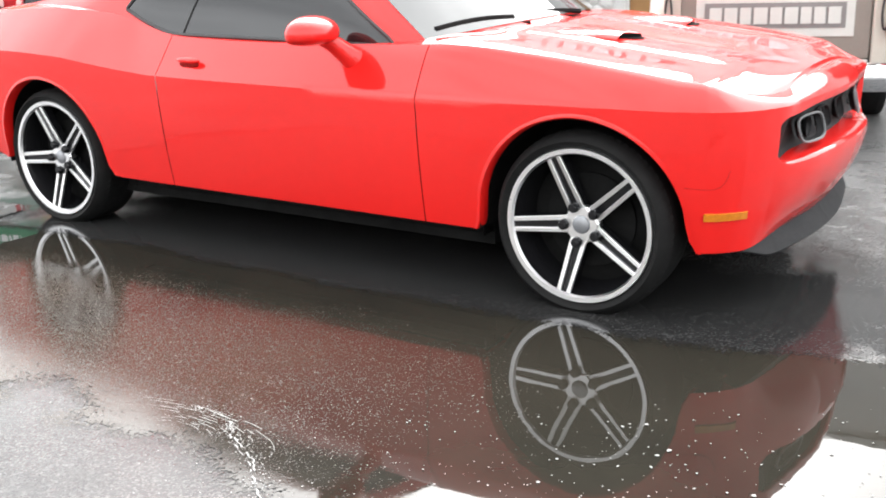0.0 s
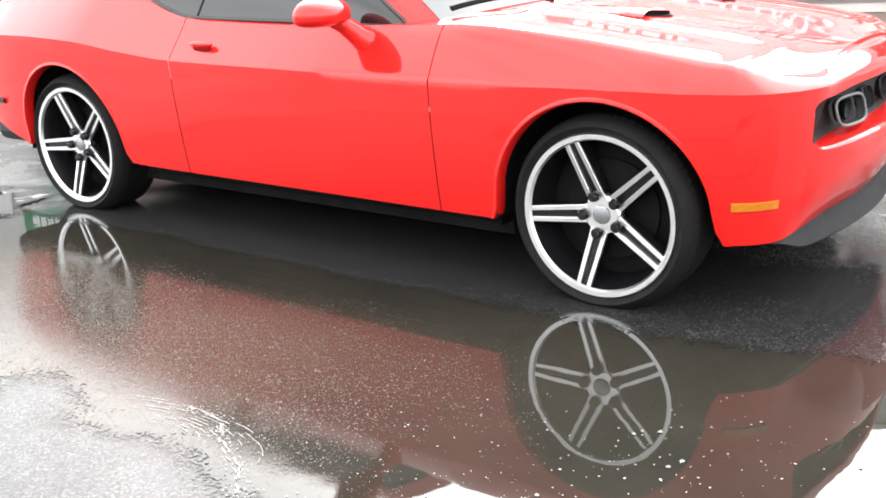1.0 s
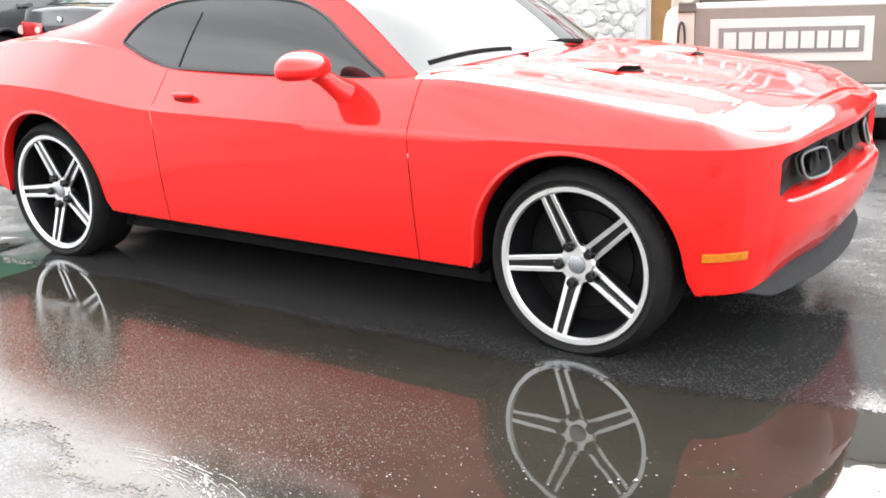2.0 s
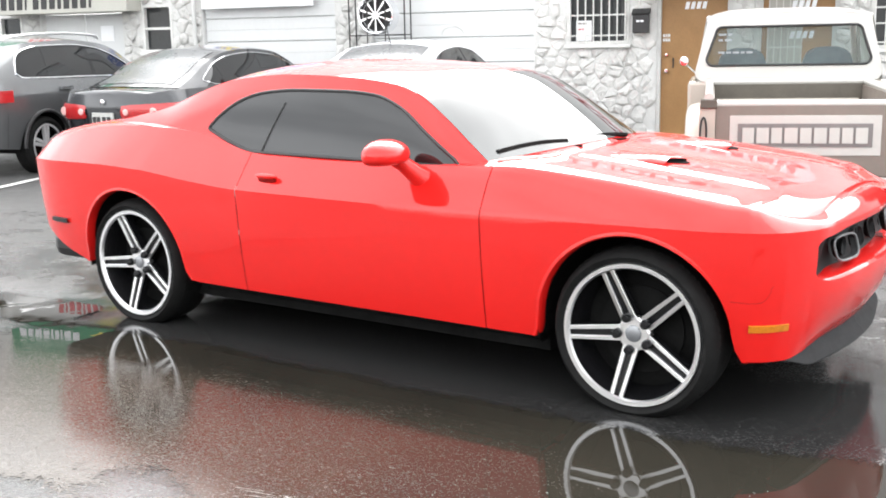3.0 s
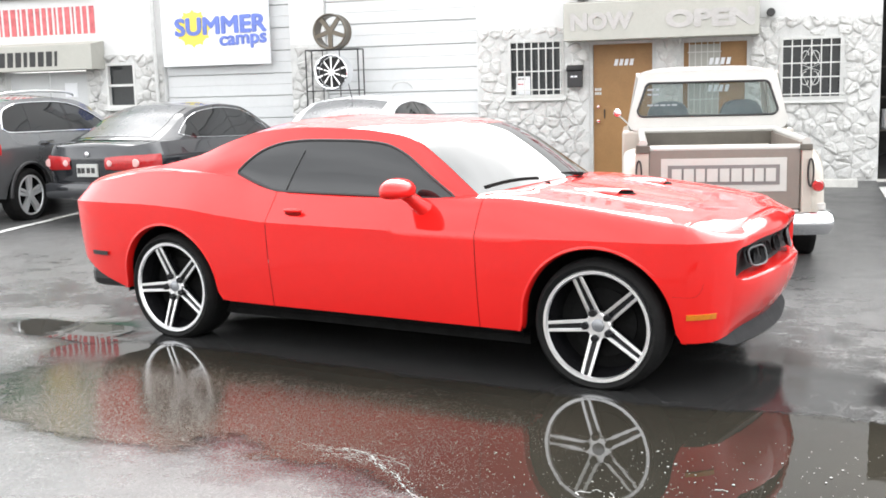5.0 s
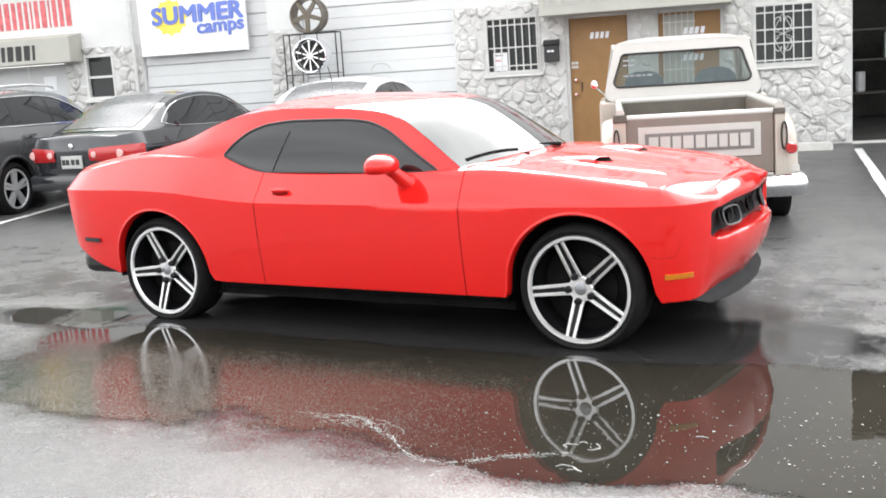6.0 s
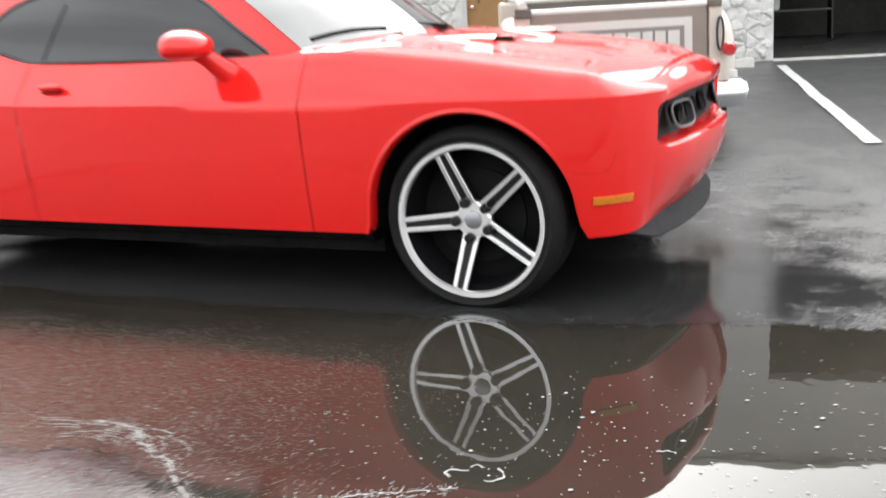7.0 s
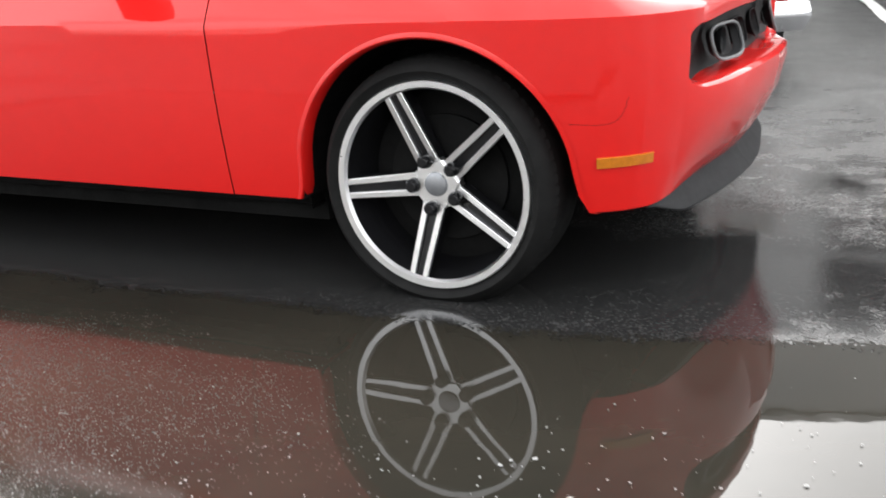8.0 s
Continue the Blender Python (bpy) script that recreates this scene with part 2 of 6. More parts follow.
def water():
    m, nt, b = shader("puddle_water")
    v = coords(nt, 1.0, True)
    pos = nt.nodes.new("ShaderNodeSeparateXYZ")
    nt.links.new(nt.nodes.new("ShaderNodeNewGeometry").outputs["Position"], pos.inputs[0])

    def between(src, lo, hi):
        r = nt.nodes.new("ShaderNodeMapRange")
        r.interpolation_type = "SMOOTHSTEP"
        r.inputs["From Min"].default_value = lo
        r.inputs["From Max"].default_value = hi
        nt.links.new(src, r.inputs["Value"])
        return r.outputs[0]
    n = noise_tex(nt, v, 1.7, 4.0, 0.6)
    wob = math_node(nt, "MULTIPLY_ADD", n, 1.6, -0.8)
    # towards the tail and the near shore the water is a mere film that grit stands out of
    film = between(math_node(nt, "ADD", pos.outputs["X"], wob), 0.35, -1.4)
    shore = between(math_node(nt, "MULTIPLY_ADD", wob, 0.35, pos.outputs["Y"]), -0.36, -0.80)
    pool = between(math_node(nt, "MULTIPLY_ADD", wob, 0.5, pos.outputs["X"]), -3.6, -2.3)   # a small clear pool behind the rear wheel
    film = math_node(nt, "MULTIPLY", math_node(nt, "MULTIPLY", film, shore), pool)
    # grains of grit, coarse and fine
    masks, tones = [], []
    for scale, reach, share in ((120.0, 0.36, 0.20), (230.0, 0.44, 0.62)):
        cells = add(nt, "ShaderNodeTexVoronoi", Scale=scale)
        nt.links.new(v, cells.inputs["Vector"])
        tone = nt.nodes.new("ShaderNodeSeparateColor")
        nt.links.new(cells.outputs["Color"], tone.inputs[0])
        masks.append(math_node(nt, "MULTIPLY", math_node(nt, "LESS_THAN", cells.outputs["Distance"], reach), math_node(nt, "LESS_THAN", tone.outputs[0], math_node(nt, "MULTIPLY", film, share))))
        tones.append(tone.outputs[1])
    speck = math_node(nt, "MAXIMUM", masks[0], masks[1])
    hue = nt.nodes.new("ShaderNodeMix")
    hue.data_type = "RGBA"
    nt.links.new(speck, hue.inputs["Factor"])
    # silt clouds the water unevenly
    silt = nt.nodes.new("ShaderNodeMix")   # the brown bed shows where the water is shallow
    silt.data_type = "RGBA"
    nt.links.new(film, silt.inputs["Factor"])
    cloud = noise_tex(nt, v, 0.9, 5.0, 0.6)
    nt.links.new(ramp(nt, cloud, [(0.35, (0.017, 0.0165, 0.0135)), (0.65, (0.030, 0.027, 0.021))]), silt.inputs["A"])
    nt.links.new(ramp(nt, cloud, [(0.35, (0.034, 0.027, 0.019)), (0.65, (0.066, 0.050, 0.034))]), silt.inputs["B"])
    nt.links.new(silt.outputs["Result"], hue.inputs["A"])
    nt.links.new(ramp(nt, tones[0], [(0.1, (0.035, 0.032, 0.031)), (0.75, (0.08, 0.074, 0.072)), (0.98, (0.17, 0.16, 0.155))]), hue.inputs["B"])
    nt.links.new(hue.outputs["Result"], b.inputs["Base Color"])
    b.inputs["IOR"].default_value = 1.333
    b.inputs["Specular IOR Level"].default_value = 0.39
    rough = math_node(nt, "ADD", ramp(nt, n, [(0.4, 0.010), (0.7, 0.030)]), math_node(nt, "MULTIPLY", film, math_node(nt, "MULTIPLY_ADD", between(math_node(nt, "MULTIPLY_ADD", wob, 0.5, pos.outputs["X"]), -0.9, -2.4), -0.055, 0.085)))
    nt.links.new(math_node(nt, "MAXIMUM", rough, math_node(nt, "MULTIPLY", speck, 0.5)), b.inputs["Roughness"])
    swell = add(nt, "ShaderNodeBump", Strength=0.12, Distance=0.004)
    nt.links.new(noise_tex(nt, v, 5.0, 2.0, 0.5), swell.inputs["Height"])
    gritty = add(nt, "ShaderNodeBump", Distance=0.004)
    nt.links.new(math_node(nt, "MULTIPLY", film, 0.13), gritty.inputs["Strength"])
    nt.links.new(noise_tex(nt, v, 80.0, 3.0, 0.7), gritty.inputs["Height"])
    nt.links.new(swell.outputs[0], gritty.inputs["Normal"])
    nt.links.new(gritty.outputs[0], b.inputs["Normal"])
    # along the shallow shore the asphalt's grain stands out of the water
    depth = nt.nodes.new("ShaderNodeAttribute")
    depth.attribute_name = "depth"
    grain = math_node(nt, "MULTIPLY_ADD", noise_tex(nt, v, 75.0, 3.0, 0.65), 0.62, math_node(nt, "MULTIPLY", noise_tex(nt, v, 9.0, 3.0, 0.6), 0.38))
    grain = math_node(nt, "MULTIPLY_ADD", grain, 0.024, -0.0105)
    nt.links.new(math_node(nt, "GREATER_THAN", depth.outputs["Fac"], grain), b.inputs["Alpha"])
    return m


M["asphalt"] = asphalt()
M["water"] = water()


# ---------------------------------------------------------------- mesh helpers
def link(name, bm, mat, parent=None, label="", smooth=False, m=None):
    me = bpy.data.meshes.new(name)
    bmesh.ops.recalc_face_normals(bm, faces=bm.faces)
    bm.to_mesh(me)
    bm.free()
    for mt in (mat if isinstance(mat, (list, tuple)) else [mat]):
        me.materials.append(M[mt])
    if smooth:
        for p in me.polygons:
            p.use_smooth = True
        me.set_sharp_from_angle(angle=radians(38))
    ob = new(name, me)
    if parent is not None:
        ob.parent = parent
    if m is not None:
        ob.matrix_basis = m
    if label:
        tagged(ob, label)
    return ob


def part(name, bm, mat, parent, label="", smooth=False, m=None):
    return link(name, bm, mat, parent, label, smooth, m)


def thing(name, label, category, m=None, group="", kind=""):
    ob = new(name)
    ob.empty_display_size = 0.2
    if m is not None:
        ob.matrix_basis = m
    return tagged(ob, label, category, group, kind)


def B():
    return bmesh.new()


def box(bm, x0, x1, y0, y1, z0, z1, bev=0.0):
    r = bmesh.ops.create_cube(bm, size=1.0)
    vs = r["verts"]
    for v in vs:
        v.co = Vector(((x0 + x1) / 2 + v.co.x * (x1 - x0), (y0 + y1) / 2 + v.co.y * (y1 - y0), (z0 + z1) / 2 + v.co.z * (z1 - z0)))
    if bev:
        es = list({e_ for v in vs for e_ in v.link_edges})
        bmesh.ops.bevel(bm, geom=es, offset=bev, segments=2, affect="EDGES", profile=0.5)
    return bm


def grid(bm, rows, closed_u=False, closed_v=False, keep=None):
    vv = [[bm.verts.new(p) for p in r] for r in rows]
    nr, nc = len(vv), len(vv[0])
    for i in range(nr if closed_u else nr - 1):
        for j in range(nc if closed_v else nc - 1):
            if keep and not keep(i, j):
                continue
            q = [vv[i][j], vv[(i + 1) % nr][j], vv[(i + 1) % nr][(j + 1) % nc], vv[i][(j + 1) % nc]]
            bm.faces.new(q)
    return bm


def tidy(bm, d=0.0005):
    bmesh.ops.remove_doubles(bm, verts=bm.verts, dist=d)
    loose = [v for v in bm.verts if not v.link_faces]
    bmesh.ops.delete(bm, geom=loose, context="VERTS")
    return bm


def tube(bm, pts, r, n=8, closed=False, cap=True):
    pts = [Vector(p) for p in pts]
    rows = []
    last = None
    for i, p in enumerate(pts):
        a = pts[(i - 1) % len(pts)] if closed or i else p
        b = pts[(i + 1) % len(pts)] if closed or i < len(pts) - 1 else p
        t = (b - a).normalized()
        if last is None:
            ref = Vector((0, 0, 1)) if abs(t.z) < 0.9 else Vector((1, 0, 0))
            u = t.cross(ref).normalized()
        else:
            u = (last - t * last.dot(t)).normalized()
        last = u
        w = t.cross(u)
        rr = r[i] if isinstance(r, (list, tuple)) else r
        rows.append([p + (u * math.cos(2 * math.pi * k / n) + w * math.sin(2 * math.pi * k / n)) * rr for k in range(n)])
    vv = [[bm.verts.new(p) for p in row] for row in rows]
    cnt = len(vv)
    for i in range(cnt if closed else cnt - 1):
        for k in range(n):
            bm.faces.new((vv[i][k], vv[(i + 1) % cnt][k], vv[(i + 1) % cnt][(k + 1) % n], vv[i][(k + 1) % n]))
    if cap and not closed:
        bm.faces.new(vv[0])
        bm.faces.new(vv[-1])
    return bm


def lathe(bm, prof, n=48, axis="y", centre=(0, 0, 0), closed=False):
    """prof: (radius, along the axis)."""
    c = Vector(centre)
    rows = []
    for k in range(n):
        a = 2 * math.pi * k / n
        row = []
        for r, h in prof:
            p = {"y": (r * math.cos(a), h, r * math.sin(a)), "z": (r * math.cos(a), r * math.sin(a), h), "x": (h, r * math.cos(a), r * math.sin(a))}[axis]
            row.append(c + Vector(p))
        rows.append(row)
    grid(bm, rows, closed_u=True, closed_v=closed)
    return tidy(bm, 1e-5)


def slab(bm, poly, h0, h1, axis="y"):
    """A polygon of (a, b) pushed along an axis: y takes (x, z), z takes (x, y), x takes (y, z)."""
    def at(a, b, h):
        return {"y": (a, h, b), "z": (a, b, h), "x": (h, a, b)}[axis]
    lo = [bm.verts.new(at(a, b, h0)) for a, b in poly]
    hi = [bm.verts.new(at(a, b, h1)) for a, b in poly]
    bm.faces.new(lo)
    bm.faces.new(hi[::-1])
    for i in range(len(poly)):
        j = (i + 1) % len(poly)
        bm.faces.new((lo[i], lo[j], hi[j], hi[i]))
    return bm


def smooth(a, b, x):
    f = min(1, max(0, (x - a) / (b - a)))
    return f * f * (3 - 2 * f)


def curve(pts):
    """A smooth function through (x, value) pairs."""
    pts = sorted(pts)
    xs = [p[0] for p in pts]
    ys = [p[1] for p in pts]
    n = len(xs)
    d = [(ys[i + 1] - ys[i]) / (xs[i + 1] - xs[i]) for i in range(n - 1)]
    s = [d[0]] + [0 if d[i - 1] * d[i] <= 0 else 2 * d[i - 1] * d[i] / (d[i - 1] + d[i]) for i in range(1, n - 1)] + [d[-1]]

    def f(x):
        if x <= xs[0]:
            return ys[0]
        if x >= xs[-1]:
            return ys[-1]
        i = max(k for k in range(n - 1) if xs[k] <= x)
        h = xs[i + 1] - xs[i]
        t = (x - xs[i]) / h
        return ((2 * t ** 3 - 3 * t * t + 1) * ys[i] + (t ** 3 - 2 * t * t + t) * h * s[i]
                + (3 * t * t - 2 * t ** 3) * ys[i + 1] + (t ** 3 - t * t) * h * s[i + 1])
    return f


def spline(pts, per=12):
    """A smooth line through 2D or 3D points."""
    ps = [Vector(p) for p in pts]
    out = []
    for i in range(len(ps) - 1):
        p0, p1, p2, p3 = ps[max(i - 1, 0)], ps[i], ps[i + 1], ps[min(i + 2, len(ps) - 1)]
        for k in range(per):
            t = k / per
            out.append(0.5 * ((2 * p1) + (p2 - p0) * t + (2 * p0 - 5 * p1 + 4 * p2 - p3) * t * t + (3 * p1 - p0 - 3 * p2 + p3) * t ** 3))
    out.append(ps[-1])
    return out


# ---------------------------------------------------------------- the plan
PSI = 14.27
WALL_V = 10.91
SITE = pose(0.095, 0.025, 0, 0, 0, PSI)


def site(u, v, z=0.0, turn=0.0):
    return SITE @ pose(u, v, z, 0, 0, turn)


def ground_height(x, y):
    """A shallow dish in the asphalt, and the lot's gentle rise to the building."""
    v = -x * math.sin(radians(PSI)) + y * math.cos(radians(PSI))
    rise = 0.10 * min(1, max(0, (v - 3) / 7.5))
    nz = noise.noise(Vector((x * 0.9, y * 0.9, 0.3))) * 0.010 + noise.noise(Vector((x * 2.7, y * 2.7, 1.3))) * 0.005
    d1 = math.hypot((x - 0.9) / 2.6, (y + 0.55) / 1.30)
    d2 = math.hypot((x + 1.2) / 2.4, (y + 0.5) / 1.48)
    d3 = math.hypot((x + 3.75) / 0.95, (y + 0.12) / 0.33)
    dish = 0
    for d, depth in ((d1, 0.034), (d2, 0.025), (d3, 0.020)):
        dish = max(dish, depth * max(0.0, 1 - d * d))
    crown = 0.016 * smooth(0.7, 1.8, x) * smooth(0.0, 1.1, y)
    ground = rise + crown + 0.010 + nz - dish - (0.004 if dish else 0)
    # the pool ends about the outer faces of the wheels; under the car the asphalt is merely wet
    edge = -0.14 + 0.19 * smooth(0.1, 1.3, x) + 0.06 * noise.noise(Vector((x * 1.6, 7.0, 0.0)))
    ground = max(ground, -0.0065 + 0.06 * nz)
    if -3.3 < x < 2.6:
        shelf = 0.0035 + 0.12 * nz
        ground += max(0.0, shelf - ground) * smooth(edge - 0.18, edge + 0.10, y)
    return ground


def build_ground():
    bm = B()
    fine = [-6 + 0.1 * i for i in range(121)]
    xs = [-600, -150, -60, -30, -18, -12, -9, -7.5] + fine + [7, 8.5, 11, 16, 26, 60, 150, 600]
    ys = [-600, -150, -60, -30, -16, -9, -7, -5.6] + [-4.5 + 0.1 * i for i in range(81)] + [4, 4.6, 5.4, 6.4, 7.6, 9, 10.5, 12, 14, 18, 26, 60, 150, 600]
    rows = [[(x, y, ground_height(x, y)) for y in ys] for x in xs]
    grid(bm, rows)
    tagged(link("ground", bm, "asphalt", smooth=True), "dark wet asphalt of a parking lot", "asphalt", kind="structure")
    bm = B()
    grid(bm, [[(x, y, 0.0) for y in [-2.6 + 0.1 * k for k in range(43)]] for x in [-5.2 + 0.1 * k for k in range(95)]])
    ob = tagged(link("water", bm, "water"), "still rain puddle reflecting the red car", "puddle", kind="structure")
    depth = ob.data.attributes.new("depth", "FLOAT", "POINT")   # how far the asphalt lies below the water
    for v, d in zip(ob.data.vertices, depth.data):
        d.value = -ground_height(v.co.x, v.co.y)


# ---------------------------------------------------------------- cars
def wheel(parent, x, y, z, side, R, rim, width, style, m_rim="silver"):
    """A wheel whose outer face stands at y; side -1 shows it towards -y."""
    w = new("wheel")
    w.empty_display_size = 0.1
    w.parent = parent
    w.matrix_basis = pose(x, y, z, 0, 0, 0 if side < 0 else 180)
    bm = B()
    prof = [(rim - 0.004, 0.012), (rim + 0.012, -0.004), (rim + (R - rim) * 0.45, -0.014), (R - 0.018, -0.002), (R - 0.004, 0.022),
            (R, 0.05), (R, width - 0.05), (R - 0.004, width - 0.02), (R - 0.02, width), (rim, width - 0.01)]
    lathe(bm, prof, 72)
    part("tyre", bm, "tyre", w, smooth=True)
    # tread blocks on the shoulder
    bm = B()
    for k in range(70):
        a = 2 * math.pi * k / 70
        c, s = math.cos(a), math.sin(a)
        t = 0.011
        pts = []
        for dy, rr in ((0.012, R - 0.010), (0.045, R + 0.0025), (0.095, R + 0.003)):
            for q in (-t, t):
                pts.append(bm.verts.new((rr * c - q * s, dy + (0.006 if q > 0 else 0), rr * s + q * c)))
        bm.faces.new((pts[0], pts[1], pts[3], pts[2]))
        bm.faces.new((pts[2], pts[3], pts[5], pts[4]))
    part("tread", bm, "tyre", w)
    bm = B()
    lathe(bm, [(rim + 0.004, 0.006), (rim, -0.006), (rim - 0.017, -0.005), (rim - 0.023, 0.006), (rim - 0.014, 0.014)], 96, closed=True)
    part("rim", bm, m_rim, w, "bright machined rim lip", smooth=True)
    bm = B()
    lathe(bm, [(rim - 0.014, 0.010), (rim - 0.03, 0.06), (rim - 0.045, 0.12), (rim - 0.05, width - 0.02)], 72)
    part("barrel", bm, "rim_black", w, smooth=True)
    bm = B()
    lathe(bm, [(0.0, 0.115), (rim * 0.62, 0.115), (rim * 0.62, 0.13), (rim * 0.9, 0.15), (0.0, 0.15)], 48)
    part("brake_disc", bm, "under", w, smooth=True)
    if style == "twin":
        for k in range(5):
            a = radians(113 + 72 * k)
            sp = pose(0, 0, 0, 0, -math.degrees(a), 0)
            bm = B()
            r0, r1 = 0.040, rim - 0.012
            # dark tapered web
            w0, w1 = 0.034, 0.029
            lo = [(r0, -w0), (r1, -w1), (r1, w1), (r0, w0)]
            slab(bm, lo, 0.010, 0.055)
            dish = lambda q: 0.006 + 0.036 * (1 - (q - r0) / (r1 - r0))
            for v in bm.verts:
                v.co.y += dish(v.co.x)
            ob = part("spoke", bm, "rim_black", w, m=sp)
            for sgn in (-1, 1):
                bm = B()
                slab(bm, [(r0 + 0.02, sgn * (w0 - 0.001)), (r1, sgn * (w1 - 0.001)), (r1, sgn * (w1 - 0.0175)), (r0 + 0.02, sgn * (w0 - 0.019))], -0.001, 0.014)
                bmesh.ops.bevel(bm, geom=bm.edges[:], offset=0.0015, segments=1, affect="EDGES")
                for v in bm.verts:
                    v.co.y += dish(v.co.x)
                part("spoke_face", bm, m_rim, ob)
        bm = B()
        pts = []
        for k in range(10):
            a = radians(113 + 36 * k)
            rr = 0.066 if k % 2 == 0 else 0.076
            pts.append((rr * math.cos(a), rr * math.sin(a)))
        slab(bm, pts, 0.032, 0.075)
        bmesh.ops.bevel(bm, geom=bm.edges[:], offset=0.008, segments=2, affect="EDGES")
        part("hub", bm, "silver", w)
        bm = B()
        lathe(bm, [(0, 0.022), (0.024, 0.023), (0.033, 0.027), (0.036, 0.034), (0.036, 0.05)], 32)
        part("centre_cap", bm, "cap_grey", w, "grey round centre cap", smooth=True)
        for k in range(5):
            a = radians(113 + 72 * k)
            bm = B()
            lathe(bm, [(0.0, 0.006), (0.013, 0.006), (0.0185, 0.013), (0.0205, 0.028), (0.0215, 0.06)], 16, centre=(0.070 * math.cos(a), 0, 0.070 * math.sin(a)))
            part("lug_nut", bm, "rim_black", w, smooth=True)
    else:
        for k in range(5):
            a = radians(90 + 72 * k)
            bm = B()
            slab(bm, [(0.0, -0.03), (rim - 0.01, -0.05), (rim - 0.01, -0.012), (0.06, 0.0), (rim - 0.01, 0.012), (rim - 0.01, 0.05), (0.0, 0.03)], 0.004, 0.04)
            part("spoke", bm, m_rim, w, m=pose(0, 0, 0, 0, -math.degrees(a), 0))
        bm = B()
        lathe(bm, [(0, -0.004), (0.05, 0.0), (0.055, 0.03)], 24)
        part("hub", bm, m_rim, w, smooth=True)
    return w


def lamp_opening(p, end):
    """Lower and upper edge of the lamp opening, rounded off towards its outer end."""
    d = max(0.0, p.x - end)
    low = 0.564 + 0.050 * (1 - math.sqrt(1 - (1 - min(1, d / 0.040)) ** 2)) + 0.014 * smooth(0.70, 0.775, p.x)
    top = 0.736 - 0.036 * (1 - math.sqrt(1 - (1 - min(1, d / 0.030)) ** 2)) + 0.016 * smooth(0.68, 0.775, p.x)
    return low, top


def nose_column(nose, p, nrm, col):
    """Replaces one upright row of the shell ahead of the front wheel: bumper below, brow of the hood above."""
    g = smooth(0.44, 0.56, p.x)
    if g <= 0 or p.y > 0.93:
        return col
    f = smooth(0.60, 0.76, p.x)
    low, top = lamp_opening(p, nose["end"])
    r = smooth(0.57, 0.70, p.x)
    zb = 0.268 + 0.026 * smooth(0.58, 0.77, p.x)
    back = nose["setback"] * smooth(0.650, 0.76, p.x)
    zcr, zrm = col[9].z, col[-1].z + 0.042 * (1 - smooth(0.12, 0.66, p.y))
    out = []
    for k in (0, 0.12, 0.35, 0.62, 0.90, 1.0):
        z = zb + (low - zb) * k
        t = 1 - k
        q = 0.775 - z
        side = 0.050 * (0.35 * q / 0.5 + 0.65 * (q / 0.5) ** 2)
        front = 0.020 * t + 0.105 * t ** 2.1
        out.append((z, side + (front - side) * f + (0.005 * f if k == 1.0 else 0)))
    side = lambda z: 0.050 * (0.35 * (0.775 - z) / 0.5 + 0.65 * ((0.775 - z) / 0.5) ** 2)
    for k in (0.33, 0.67):
        z = low + (top - low) * k
        out.append((z, side(z) * (1 - f) + back * k))
    out.append((top, side(top) * (1 - f) + back + 0.006 * f))
    out.append((zcr, back))
    for a_ in (0.12, 0.35, 0.6, 0.78, 0.9, 1.0):
        b_ = 1 - (1 - a_) ** 1.35
        out.append((zcr + (zrm - zcr) * b_, back + nose["roll"] * a_ * (1 - r) + r * 0.075 * a_ ** 1.6))
    return [c.lerp(Vector((p.x, p.y, z)) - nrm * i, g) for c, (z, i) in zip(col, out)]


